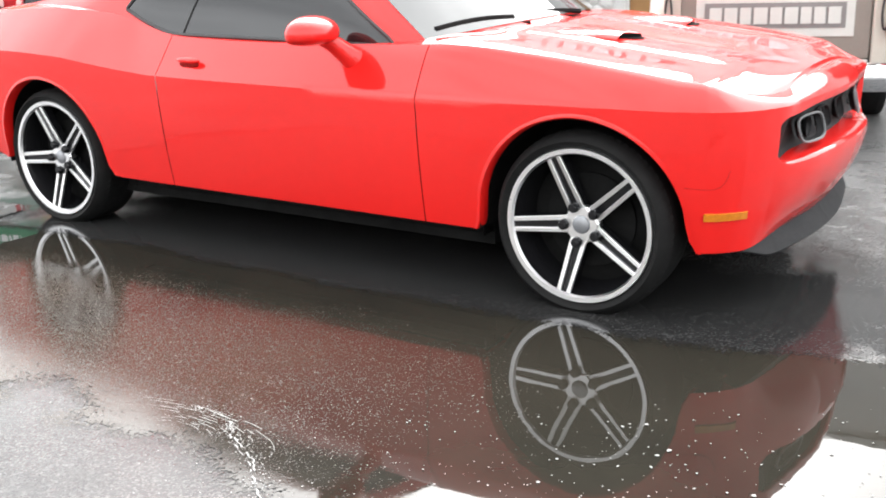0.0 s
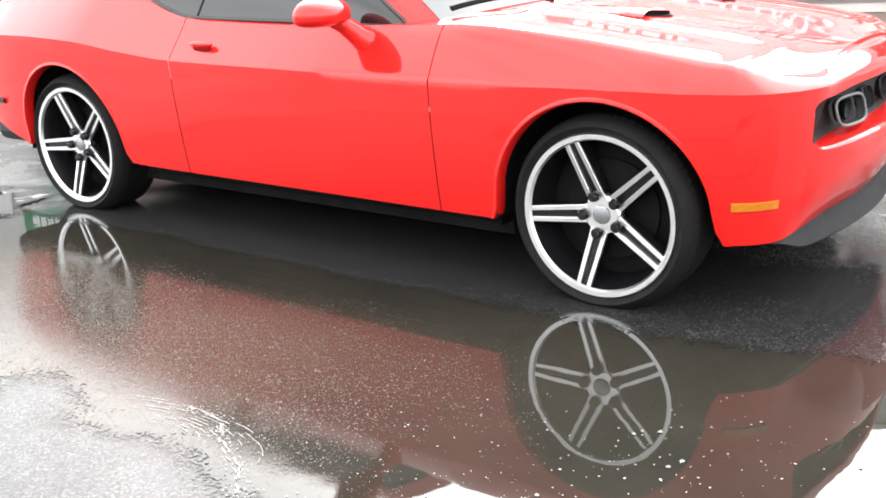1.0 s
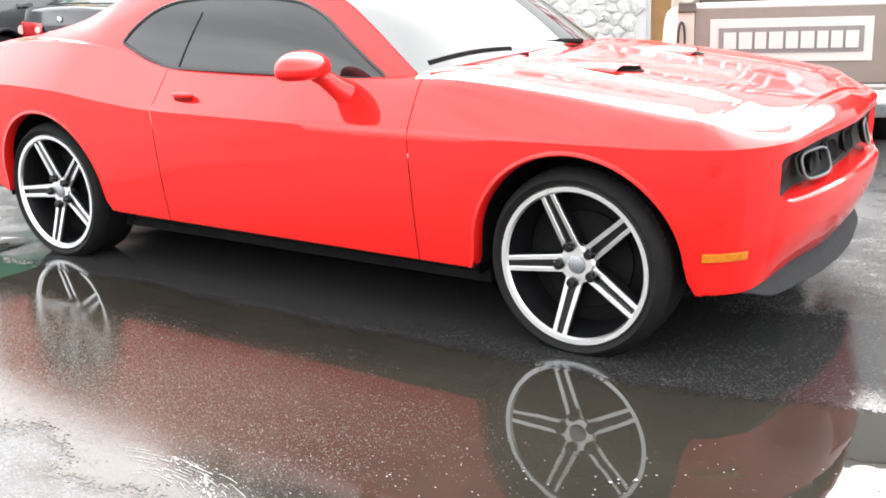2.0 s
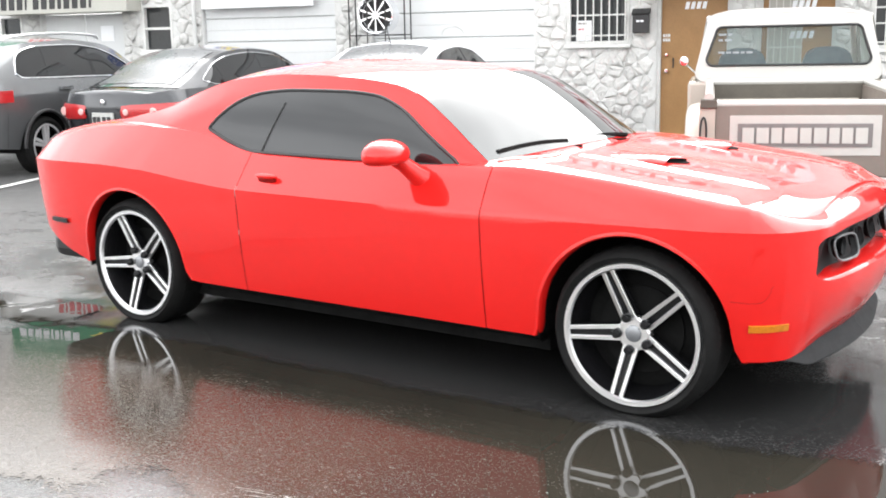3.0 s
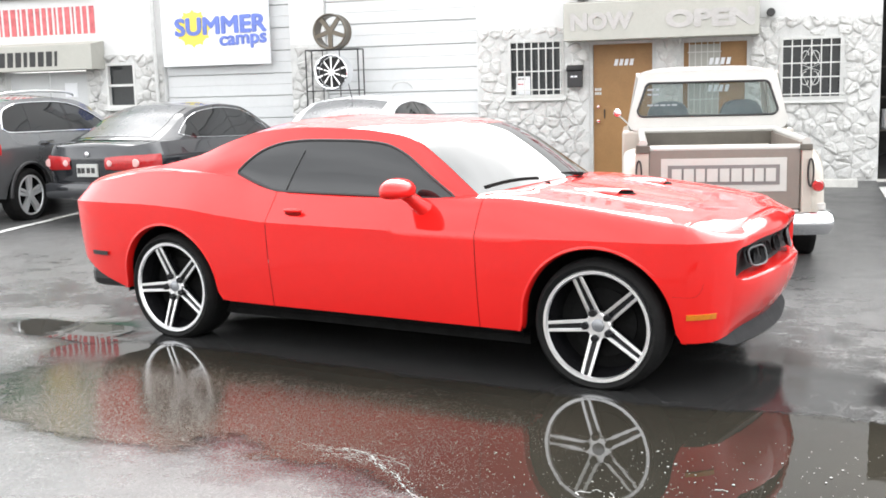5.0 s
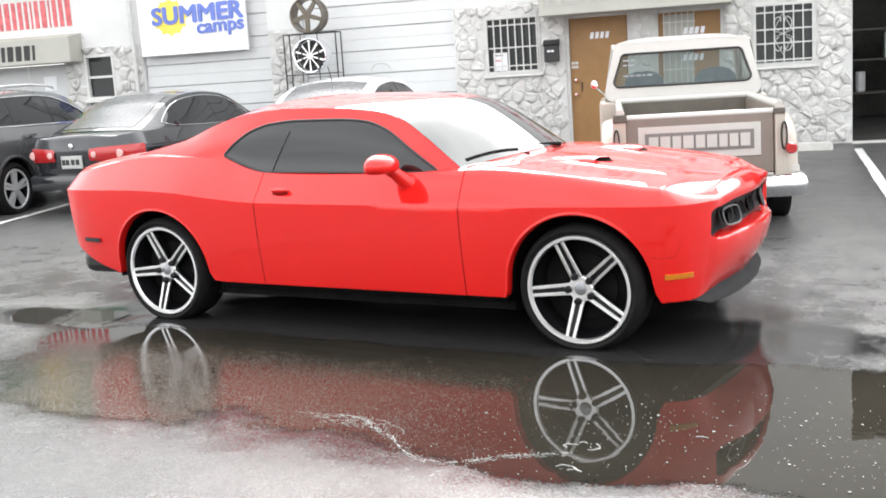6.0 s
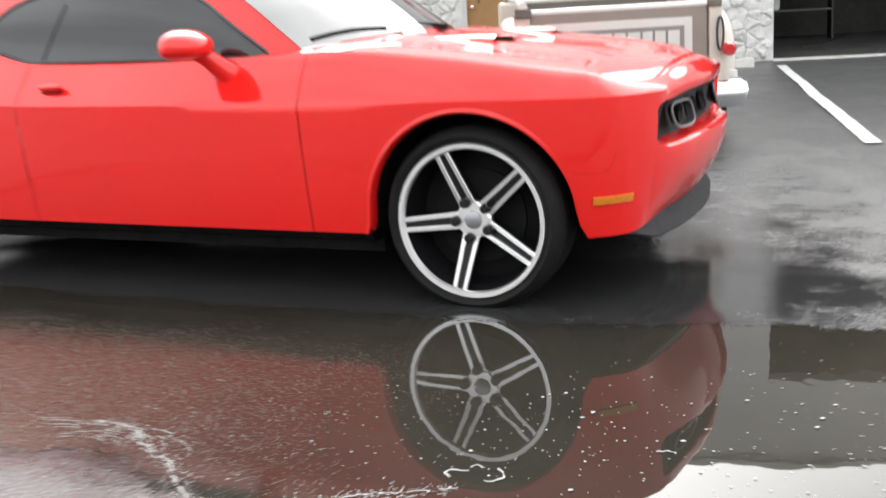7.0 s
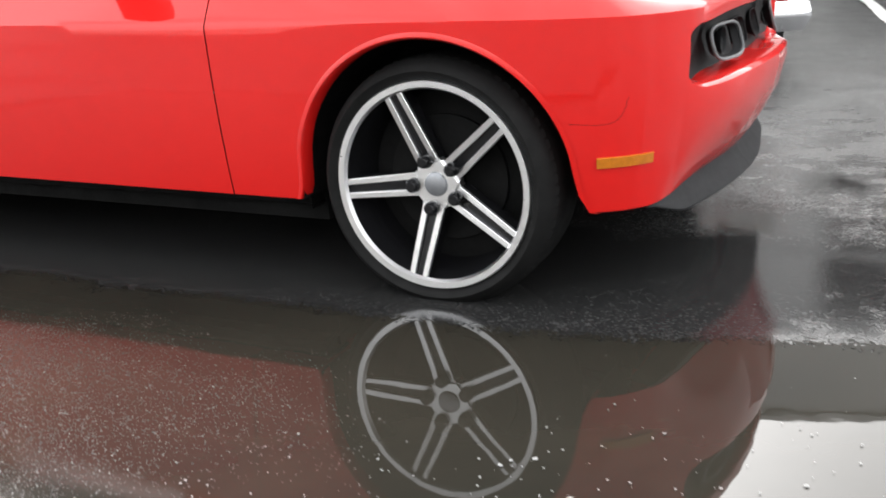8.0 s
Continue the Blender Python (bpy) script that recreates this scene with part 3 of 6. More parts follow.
def make_shell(sp):
    """The wrapped side of a car, from the nose round to the tail: rows of points, level by level."""
    plan = spline([(x, w, 0) for x, w in sp["plan"]], 14)
    # even out and thicken near the wheel openings
    zc, ze, it = curve(sp["crease"]), curve(sp["rim"]), curve(sp["inset"])
    xs_f = sp["axles"]
    rounding = sp.get("round")
    rows = []
    dense = []
    for a, b in zip(plan, plan[1:]):
        n = max(1, int((b - a).length / 0.012)) if any(abs(a.x - c) < sp["arch"] + 0.07 for c in xs_f) and a.y > 0.5 else 1
        n = max(n, int((b - a).length / 0.07))
        for k in range(n):
            dense.append(a.lerp(b, k / n))
    dense.append(plan[-1])
    sp["plan_points"] = dense
    low = sp.get("low", [0, .05, .2, .4, .55, .624, .75, .85, .94, 1])
    for i, p in enumerate(dense):
        a, b = dense[max(i - 1, 0)], dense[min(i + 1, len(dense) - 1)]
        t = (b - a)
        nrm = Vector((t.y, -t.x, 0)).normalized()   # outward: the line runs from the nose backwards
        if i == 0:
            nrm = Vector((1, 0, 0))
        if i == len(dense) - 1:
            nrm = Vector((-1, 0, 0))
        zb = sp["sill"](p.x)
        if p.y > 0.5:
            for c in xs_f:
                dx = p.x - c
                if abs(dx) < sp["arch"]:
                    zb = max(zb, sp["axle_z"] + math.sqrt(sp["arch"] ** 2 - dx * dx) * sp.get("arch_k", 1.0))
                elif abs(dx) < sp["arch"] + (0.035 if dx > 0 else 0.010):   # the opening flares towards the sill
                    zb = max(zb, sp["axle_z"] - (abs(dx) - sp["arch"]) / (0.035 if dx > 0 else 0.010) * (sp["axle_z"] - zb))
        zcr, zrm = zc(p.x), ze(p.x)
        col = []
        for f in low:
            z = zb + (zcr - zb) * f
            q = max(0.0, zcr - z)
            ins = sp["tuck"] * (0.35 * (q / 0.5) + 0.65 * (q / 0.5) ** 2)
            col.append(Vector((p.x, p.y, z)) - nrm * ins)
        for a_ in (0.12, 0.35, 0.6, 0.78, 0.9, 1.0):
            ins = it(p.x) * a_
            col.append(Vector((p.x, p.y, zcr + (zrm - zcr) * (1 - (1 - a_) ** (rounding(p.x) if rounding else 1.05)))) - nrm * ins)
        if sp.get("nose"):
            col = nose_column(sp["nose"], p, nrm, col)
        rows.append(col)
    return rows, len(low)


def build_car(sp, root):
    rows, nlow = make_shell(sp)
    mat = sp["paint"]
    zcen = curve(sp["centre"])
    crease = curve(sp["crease"])
    flip = lambda p, s: (p.x, p.y * s, p.z)
    # side panels
    cuts = sp["panels"]
    for s in (-1, 1):
        for name, x1, x0 in cuts:
            idx = [i for i, c in enumerate(rows) if x0 <= c[nlow - 1].x <= x1]
            if len(idx) < 2:
                continue
            sub = rows[idx[0]:idx[-1] + 1]
            if idx[0] > 0:
                prev = rows[idx[0] - 1]
                f = (x1 - (0.0 if x1 == cuts[0][2] and "nose" in sp else 0.0022) - sub[0][nlow - 1].x) / max(1e-6, prev[nlow - 1].x - sub[0][nlow - 1].x)
                sub = [[a.lerp(b, f) for a, b in zip(sub[0], prev)]] + sub
            if idx[-1] < len(rows) - 1:
                nxt = rows[idx[-1] + 1]
                f = (sub[-1][nlow - 1].x - x0 - (0.0 if x0 == cuts[0][2] and "nose" in sp else 0.0022)) / max(1e-6, sub[-1][nlow - 1].x - nxt[nlow - 1].x)
                sub = sub + [[a.lerp(b, f) for a, b in zip(sub[-1], nxt)]]
            bm = B()
            slot = sp.get("slot")
            keep = None
            if slot:
                keep = lambda i, j: not (name == "front_bumper" and slot[1] <= j < slot[2] and sp["plan_points"][i + 1].x > slot[0])
            grid(bm, [[flip(p, s) for p in c] for c in sub], keep=keep)
            tidy(bm)
            for e in bm.edges:
                if all(abs(v.co.z - crease(v.co.x)) < 0.004 and (v.co.x < 0.62 or abs(v.co.y) > 0.6) for v in e.verts):
                    e.smooth = False
            part(name, bm, mat, root, smooth=True)
    # lids between the two sides
    Q = 24
    for name, x1, x0 in sp["lids"]:
        sub = [c[-1] for c in rows if x0 <= c[-1].x <= x1]
        grd = []
        for p in sub:
            line = []
            edge = sp.get("flat", 2.2) + (2.4 - sp.get("flat", 2.2)) * (smooth(0.15, 0.50, p.x) if "nose" in sp else 0)
            for k in range(Q + 1):
                q = -1 + 2 * k / Q
                x = p.x
                z = p.z + (zcen(x) - p.z) * (1 - abs(q) ** edge) * min(1, p.y / 0.5)
                if sp.get("bulge"):
                    z += sp["bulge"](x, p.y * q)
                line.append((x, p.y * q, z))
            grd.append(line)
        bm = grid(B(), grd)
        part(name, tidy(bm), mat, root, smooth=True)
    # cabin
    g = sp["cabin"]
    zb, wb, zr, wr, bow, zt = [curve(g[k]) for k in ("belt_z", "belt_w", "rail_z", "rail_w", "bow", "top_z")]
    N = 60
    xa, xc = g["front"], g["back"]
    st = []
    for i in range(N + 1):
        t = i / N
        st.append(xa + (xc - xa) * (0.5 - 0.5 * math.cos(math.pi * t)))
    for s in (-1, 1):
        rr = []
        for x in st:
            a, b = Vector((x, wb(x), zb(x) - 0.03)), Vector((x, wr(x), zr(x)))
            mid = []
            for k in range(9):
                f = k / 8
                p = a.lerp(b, f)
                p.y += 0.018 * math.sin(math.pi * f) * min(1, (zr(x) - zb(x)) / 0.2)
                mid.append(p)
            rr.append(mid)
        bm = grid(B(), [[flip(p, s) for p in c] for c in rr])
        part("pillar", tidy(bm), mat, root, smooth=True)

        def skin(x, z, out=0.004):
            f = min(1, max(0, (z - zb(x) + 0.03) / max(0.02, zr(x) - zb(x) + 0.03)))
            y = wb(x) + (wr(x) - wb(x)) * f + 0.018 * math.sin(math.pi * f) * min(1, (zr(x) - zb(x)) / 0.2) + out
            return Vector((x, y * s, z))
        for wname, lo, hi, x0, x1 in g["windows"]:
            zl, zh = curve(lo), curve(hi)
            cols = [[skin(x0 + (x1 - x0) * i / 40, zl(x0 + (x1 - x0) * i / 40) + (zh(x0 + (x1 - x0) * i / 40) - zl(x0 + (x1 - x0) * i / 40)) * k / 6, 0.005) for k in range(7)] for i in range(41)]
            part(wname, tidy(grid(B(), cols)), "tint", root, "dark tinted side glass", smooth=True)
            loop = [c[0] for c in cols] + [c[-1] for c in cols][::-1]
            out = []
            for p in loop:
                if not out or (Vector(p) - out[-1]).length > 0.012:
                    out.append(Vector(p))
            part("window_seal", tube(B(), out, g.get("seal", 0.009), 6, closed=True), g.get("seal_mat", "black"), root, smooth=True)
        for (xa_, za_), (xb_, zb_) in g.get("splits", []):
            pts = [skin(xa_ + (xb_ - xa_) * k / 8, za_ + (zb_ - za_) * k / 8, 0.007) for k in range(9)]
            part("window_divider", tube(B(), pts, 0.004, 6), "black", root)
    top = []
    for x in st:
        line = []
        for k in range(Q + 1):
            q = -1 + 2 * k / Q
            c = 1 - q * q
            line.append((x + bow(x) * c, wr(x) * q, zr(x) + (zt(x) - zr(x)) * c))
        top.append(line)
    def region(name, x1, x0, m_, q0=0, q1=Q, lift=0.0, **kw):
        sub = [[(p[0], p[1], p[2] + lift) for p in r[q0:q1 + 1]] for r, x in zip(top, st) if x0 - 1e-6 <= x <= x1 + 1e-6]
        if len(sub) > 1:
            part(name, tidy(grid(B(), sub)), m_, root, smooth=True, **kw)
    region("roof", xa, xc, mat)
    region("windscreen", xa - 0.02, g["ws_top"], "screen", *((0, Q) if "nose" in sp else (1, Q - 1)), 0.005, label="clear sloping windscreen reflecting the sky")
    region("rear_window", g["rw_top"], xc + 0.06, g.get("rw_mat", "tint"), 2, Q - 2, 0.005, label="dark tinted rear window")
    # floor pan and wheel wells
    bm = B()
    xf, xr = sp["plan"][0][0], sp["plan"][-1][0]
    box(bm, xr + 0.75, -0.45, -sp["half"] + 0.22, sp["half"] - 0.22, sp["pan"], sp["pan"] + 0.1)
    box(bm, -0.5, xf - 0.30, -sp["half"] + 0.42, sp["half"] - 0.42, sp["pan"] + 0.06, sp["pan"] + 0.14)
    part("floor_pan", bm, "under", root)
    for c in sp["axles"]:
        for s in (-1, 1):
            bm = B()
            prof = [(sp["arch"] + 0.006, 0.0), (sp["arch"] + 0.014, 0.03), (sp["arch"] + 0.014, 0.42)]
            n = 36
            an = [math.pi * (-0.045 + 1.09 * k / n) for k in range(n + 1)]
            rws = []
            for a in an:   # the liner meets the inside of the body's skin
                col = min(rows, key=lambda q: abs(q[0].x - (c + sp["arch"] * math.cos(a))) + (9 if q[0].y < 0.4 else 0))
                yo = min(sp["half"] - 0.03, col[1].y - 0.012)
                rws.append([(c + r * math.cos(a), s * (yo - h), sp["axle_z"] + r * math.sin(a)) for r, h in prof + [(0.02, 0.42)]])
            part("wheel_well", grid(bm, rws), "under", root)
            wheel(root, c, s * sp["wheel_y"], sp["axle_z"], s, sp["tyre_r"], sp["rim_r"], sp["wheel_w"], sp["style"], sp.get("m_rim", "silver"))
    return rows, nlow


def muscle_car():
    root = thing("muscle_car", "bright red two-door coupe on five-spoke wheels in a puddle", "car", pose(0, 0.90, 0))

    def bulge(x, y):
        """Raised hood centre with two scoops' humps."""
        if x < -0.6:
            return 0
        f = min(1, max(0, (x + 0.6) / 0.15)) * (1 - smooth(0.25, 0.56, x))
        a = abs(y)
        e_ = 1 / (1 + math.exp((a - 0.47) / 0.018))
        v = 1 / (1 + math.exp((a - 0.16) / 0.015))
        return f * (0.020 * e_ - 0.004 * v)
    sp = dict(
        paint="red", half=0.96, pan=0.16, axles=(0.0, -2.946), axle_z=0.332, arch=0.411, tuck=0.050,
        tyre_r=0.352, rim_r=0.292, wheel_w=0.25, wheel_y=0.91, style="twin",
        plan=[(0.775, 0), (0.765, 0.2), (0.735, 0.40), (0.69, 0.56), (0.65, 0.665), (0.61, 0.745), (0.56, 0.81), (0.50, 0.86), (0.42, 0.895), (0.2, 0.945), (-0.4, 0.96), (-1.4, 0.96), (-2.4, 0.965), (-2.95, 0.965),
              (-3.4, 0.945), (-3.7, 0.90), (-3.87, 0.82), (-3.95, 0.66), (-3.985, 0.35), (-3.99, 0)],
        sill=curve([(1, 0.267), (-3.3, 0.285), (-3.45, 0.32), (-3.65, 0.385), (-3.86, 0.49), (-3.97, 0.53)]),
        crease=[(0.9, 0.772), (0.45, 0.779), (0.0, 0.783), (-0.66, 0.776), (-1.2, 0.785), (-2.09, 0.797), (-2.45, 0.825), (-2.8, 0.862), (-3.2, 0.876), (-3.7, 0.872), (-4, 0.86)],
        rim=[(0.9, 0.802), (0.72, 0.802), (0.5, 0.855), (0.2, 0.897), (-0.2, 0.945), (-0.6, 0.973), (-0.8, 0.965), (-1.5, 0.953), (-2.0, 0.962), (-2.25, 1.0), (-2.5, 1.05), (-2.9, 1.075), (-3.2, 1.07), (-3.7, 1.0), (-4, 0.95)],
        inset=[(0.9, 0.03), (0.7, 0.035), (0.55, 0.075), (0.3, 0.115), (-0.3, 0.13), (-1, 0.12), (-2, 0.130), (-2.5, 0.185), (-3.2, 0.195), (-3.7, 0.13), (-4, 0.07)],
        centre=[(0.9, 0.842), (0.70, 0.848), (0.5, 0.874), (0.1, 0.925), (-0.3, 0.972), (-0.6, 0.995), (-1, 0.99), (-3.0, 1.10), (-3.3, 1.095), (-3.8, 1.03), (-4, 0.96)],
        panels=[("front_bumper", 1.0, 0.525), ("front_fender", 0.525, -0.672), ("door", -0.672, -2.095), ("rear_fender", -2.095, -5)],
        lids=[("hood", 1.0, -0.62), ("cowl", -0.58, -3.0), ("trunk_lid", -2.95, -4.1)],
        nose=dict(end=0.652, setback=0.045, roll=0.10), slot=(0.652, 5, 8), bulge=bulge, flat=10.0, round=lambda x: 1.35 - 0.37 * smooth(-0.5, -1.1, x),
        cabin=dict(
            front=-0.70, back=-3.30,
            belt_z=[(-0.6, 0.94), (-0.77, 0.95), (-1.5, 0.955), (-2.05, 0.965), (-2.4, 1.03), (-2.8, 1.07), (-3.3, 1.075)],
            belt_w=[(-0.6, 0.80), (-1, 0.835), (-2.0, 0.83), (-2.5, 0.79), (-3.0, 0.755), (-3.3, 0.70)],
            rail_z=[(-0.70, 0.955), (-0.85, 1.06), (-1.0, 1.165), (-1.15, 1.255), (-1.3, 1.305), (-1.6, 1.338), (-2.0, 1.35), (-2.35, 1.325), (-2.6, 1.265), (-2.9, 1.165), (-3.3, 1.085)],
            rail_w=[(-0.70, 0.79), (-1.0, 0.72), (-1.3, 0.665), (-1.7, 0.65), (-2.2, 0.64), (-2.7, 0.64), (-3.3, 0.68)],
            top_z=[(-0.70, 0.99), (-0.85, 1.12), (-1.0, 1.235), (-1.15, 1.33), (-1.3, 1.375), (-1.6, 1.402), (-2.0, 1.41), (-2.35, 1.39), (-2.6, 1.32), (-2.9, 1.205), (-3.3, 1.10)],
            bow=[(-0.70, 0.19), (-1.2, 0.12), (-1.5, 0.0), (-2.4, 0.0), (-3.3, -0.08)],
            ws_top=-1.22, rw_top=-2.45,
            windows=[("side_window", [(-2.44, 1.075), (-2.25, 1.01), (-2.08, 0.972), (-1.5, 0.965), (-0.85, 0.955)],
                      [(-2.44, 1.085), (-2.38, 1.145), (-2.25, 1.225), (-2.1, 1.262), (-1.9, 1.275), (-1.6, 1.272), (-1.4, 1.256), (-1.25, 1.208), (-1.05, 1.088), (-0.85, 0.962)], -2.44, -0.85)],
            splits=[((-1.945, 1.215), (-2.035, 0.972))]))
    rows, nlow = build_car(sp, root)
    # recessed nose: red ledge, black backing, lamps
    end = sp["nose"]["end"]
    front = [c for c, q in zip(rows, sp["plan_points"]) if q.x > end]
    plan_x = curve([(c[5].y, c[5].x) for c in front[::-1]])
    for s in (-1, 1):
        ledge, gr, brow = [], [], []
        for c in front:
            lo, hi = c[5], c[8]
            d = smooth(0.0, 0.30, 0.70 - lo.y)
            deep = 0.022 + 0.085 * d
            at = lambda p, i, z: (p.x - i, (p.y - 0.012 * (1 - d)) * s, z)
            ledge.append([(lo.x, lo.y * s, lo.z), (lo.x - 0.006, (lo.y - 0.002) * s, lo.z + 0.006), at(lo, 0.016, lo.z + 0.010), at(lo, deep * 0.55, lo.z + 0.013), at(lo, deep, lo.z + 0.017)])
            gr.append([at(lo, deep - 0.008, lo.z + 0.013), at(lo, deep + 0.006, lo.z + 0.045), at(hi, max(0.014, deep - 0.040), hi.z - 0.004), at(hi, 0.010, hi.z + 0.006)])
            brow.append([(hi.x, hi.y * s, hi.z), (hi.x - 0.006, (hi.y - 0.002) * s, hi.z - 0.004), at(hi, 0.022, hi.z + 0.001), at(hi, 0.045, hi.z + 0.012)])
        part("nose_panel", tidy(grid(B(), gr)), "nose_black", root, "black recessed nose panel", smooth=True)
        part("bumper_ledge", tidy(grid(B(), ledge)), "red", root, smooth=True)
        part("hood_brow", tidy(grid(B(), brow)), "red", root, smooth=True)
        last = front[-1] if front[-1][5].y > front[0][5].y else front[0]
        jamb = [[(last[k].x, last[k].y * s, last[k].z), (last[k].x - 0.004, (last[k].y - 0.005) * s, last[k].z), (last[k].x - 0.020, (last[k].y - 0.018) * s, last[k].z)] for k in (5, 6, 7, 8)]
        part("lamp_surround", grid(B(), jamb), "red", root, "red painted end of the lamp opening", smooth=True)
        for k, (wc, hw) in enumerate(((0.362, 0.098), (0.125, 0.075))):
            ring, zl = [], 0.662
            for a in range(40):
                t = 2 * math.pi * a / 40
                ca, sa = math.cos(t), math.sin(t)
                pw = wc + hw * math.copysign(abs(ca) ** 0.55, ca)
                pz = zl + (0.048 if k == 0 else 0.041) * math.copysign(abs(sa) ** 0.55, sa)
                ring.append((plan_x(pw) - (0.050 if k == 0 else 0.095) - 0.25 * (pz - zl), pw * s, pz))
            bm = B()
            tube(bm, ring, 0.0052 if k == 0 else 0.003, 8, closed=True)
            hl = part("headlight", bm, "bezel" if k == 0 else "nose_black", root, "headlight with a pale ring" if k == 0 else "dark inner headlight", smooth=True)
            bm = B()
            sleeve = [[Vector(q) for q in ring], [Vector(q) + Vector((-0.020, 0, 0)) for q in ring]]
            mid = Vector((sum(q[0] for q in ring) / 40, wc * s, zl))
            sleeve[1] = [mid + Vector((-0.022, 0, 0)) + (Vector(q) - mid) * 0.86 for q in ring]
            grid(bm, [list(x) for x in zip(*sleeve)], closed_u=True)
            part("headlight_sleeve", bm, "nose_black", hl, smooth=True)
            bm = B()
            lathe(bm, [(0.0, 0.004), (0.020, 0.0), (0.034, 0.010), (0.038, 0.022)], 24, axis="x", centre=(mid.x - 0.034, wc * s, zl))
            part("projector", bm, "nose_black", hl, smooth=True)
            bm = B()
            bm.faces.new([bm.verts.new(mid + Vector((-0.030, 0, 0)) + (Vector(q) - mid) * 0.90) for q in ring])
            part("headlight_glass", bm, "nose_black", hl)
        # chin spoiler
        bm = B()
        gr = []
        for c in [q for q in rows if q[9].x > 0.60 and q[9].y < 0.92]:
            p = c[0]
            f = smooth(0.60, 0.71, c[9].x)
            n = Vector((1, 0.45 * min(1, p.y / 0.4), 0)).normalized()
            at = lambda o, z: (p.x + n.x * o, (p.y + n.y * o) * s, p.z + z)
            gr.append([at(-0.030, 0.014), at(-0.006, 0.004), at(-0.002 + 0.006 * f, -0.004 - 0.020 * f), at(0.020 * f, -0.005 - 0.040 * f), at(0.040 * f, -0.006 - 0.060 * f), at(0.045 * f, -0.007 - 0.068 * f), at(0.036 * f, -0.008 - 0.076 * f), at(-0.08, -0.010 - 0.060 * f)])
        part("chin_spoiler", tidy(grid(bm, gr)), "grey_plastic", root, "wet grey plastic chin spoiler", smooth=True)
        # sill
        bm = B()
        box(bm, -2.48, -0.46, s * 0.70, s * 0.80, 0.225, 0.275, 0.012)
        part("sill", bm, "under", root)
        # arch lips
        for c in sp["axles"]:
            cols = [r for r in rows if abs(r[0].x - c) < sp["arch"] + 0.036 and r[0].y > 0.5]
            bm = B()
            gr = []
            for r in cols:
                d = Vector((r[0].x - c, 0, r[0].z - sp["axle_z"])).normalized()
                p = r[0]
                gr.append([(p.x + d.x * 0.014, (p.y + 0.0003) * s, p.z + d.z * 0.014), (p.x + d.x * 0.007, (p.y + 0.0028) * s, p.z + d.z * 0.007), (p.x, (p.y + 0.0035) * s, p.z), (p.x - d.x * 0.006, (p.y - 0.005) * s, p.z - d.z * 0.006), (p.x - d.x * 0.006, (p.y - 0.05) * s, p.z - d.z * 0.006)])
            part("arch_lip", tidy(grid(bm, gr)), "red", root, smooth=True)
        # seam between fender and bumper
        seam = []
        for x, z in spline([(0.400, 0.512), (0.46, 0.508), (0.50, 0.510), (0.520, 0.522), (0.532, 0.545), (0.540, 0.575)], 5):
            c = min(rows, key=lambda q: abs(q[nlow - 1].x - x) + (9 if q[0].y < 0.3 else 0))
            k = max(q for q in range(nlow - 1) if c[q].z <= z or q == 0)
            t = (z - c[k].z) / max(1e-6, c[k + 1].z - c[k].z)
            p = c[k].lerp(c[k + 1], min(1, max(0, t)))
            seam.append((p.x, (p.y - 0.0006) * s, z))
        part("panel_seam", tube(B(), seam, 0.0011, 5), "dark_red_gap", root)
        # side markers
        bm = B()
        mk = [min(rows, key=lambda c: abs(c[nlow - 1].x - q)) for q in (0.602, 0.585, 0.56, 0.54, 0.51, 0.490, 0.472)]
        at = lambda c, z: c[0].lerp(c[5], (z - c[0].z) / (c[5].z - c[0].z))
        grid(bm, [[Vector((p.x, p.y * s, p.z)) + Vector((0.2, s, 0)).normalized() * o for p, o in ((at(c, 0.388), -0.004), (at(c, 0.392), 0.012), (at(c, 0.418), 0.012), (at(c, 0.422), -0.004))] for c in mk])
        part("side_marker", bm, "amber", root, "amber side marker lamp")
        bm = B()
        mk = [min(rows, key=lambda c: abs(c[nlow - 1].x - q)) for q in (-3.49, -3.52, -3.55, -3.58, -3.61, -3.64, -3.66)]
        up_ = lambda c, z: c[0].lerp(c[nlow - 1], (z - c[0].z) / (c[nlow - 1].z - c[0].z))
        grid(bm, [[Vector((p.x, p.y * s, p.z)) + Vector((-0.15, s, 0)).normalized() * o for p, o in ((up_(c, 0.510), -0.004), (up_(c, 0.513), 0.022), (up_(c, 0.537), 0.022), (up_(c, 0.540), -0.004))] for c in mk])
        part("rear_side_marker", bm, "black", root, "dark rear side marker lamp")
        # door jambs behind the panel gaps
        for x in (-0.672, -2.095):
            bm = B()
            box(bm, x - 0.04, x + 0.04, s * 0.80, s * 0.899, 0.28, 0.80)
            part("door_jamb", bm, "dark_red_gap", root)
        # door handle: a flap over a dark red pod that stands for its shadow
        def pod(x0, hx, y0, hy, z0, hz):
            bm = B()
            bmesh.ops.create_uvsphere(bm, u_segments=24, v_segments=12, radius=1)
            for v in bm.verts:
                x, y, z = v.co
                v.co = Vector((x0 + hx * math.copysign(abs(x) ** 0.7, x), s * (y0 + hy * y), z0 + hz * z))
            return bm
        part("handle_recess", pod(-1.912, 0.060, 0.922, 0.010, 0.853, 0.015), "dark_red_gap", root, smooth=True)
        part("door_handle", pod(-1.910, 0.070, 0.928, 0.017, 0.871, 0.014), "red", root, smooth=True)
        # mirror
        bm = B()
        bmesh.ops.create_uvsphere(bm, u_segments=32, v_segments=20, radius=1)
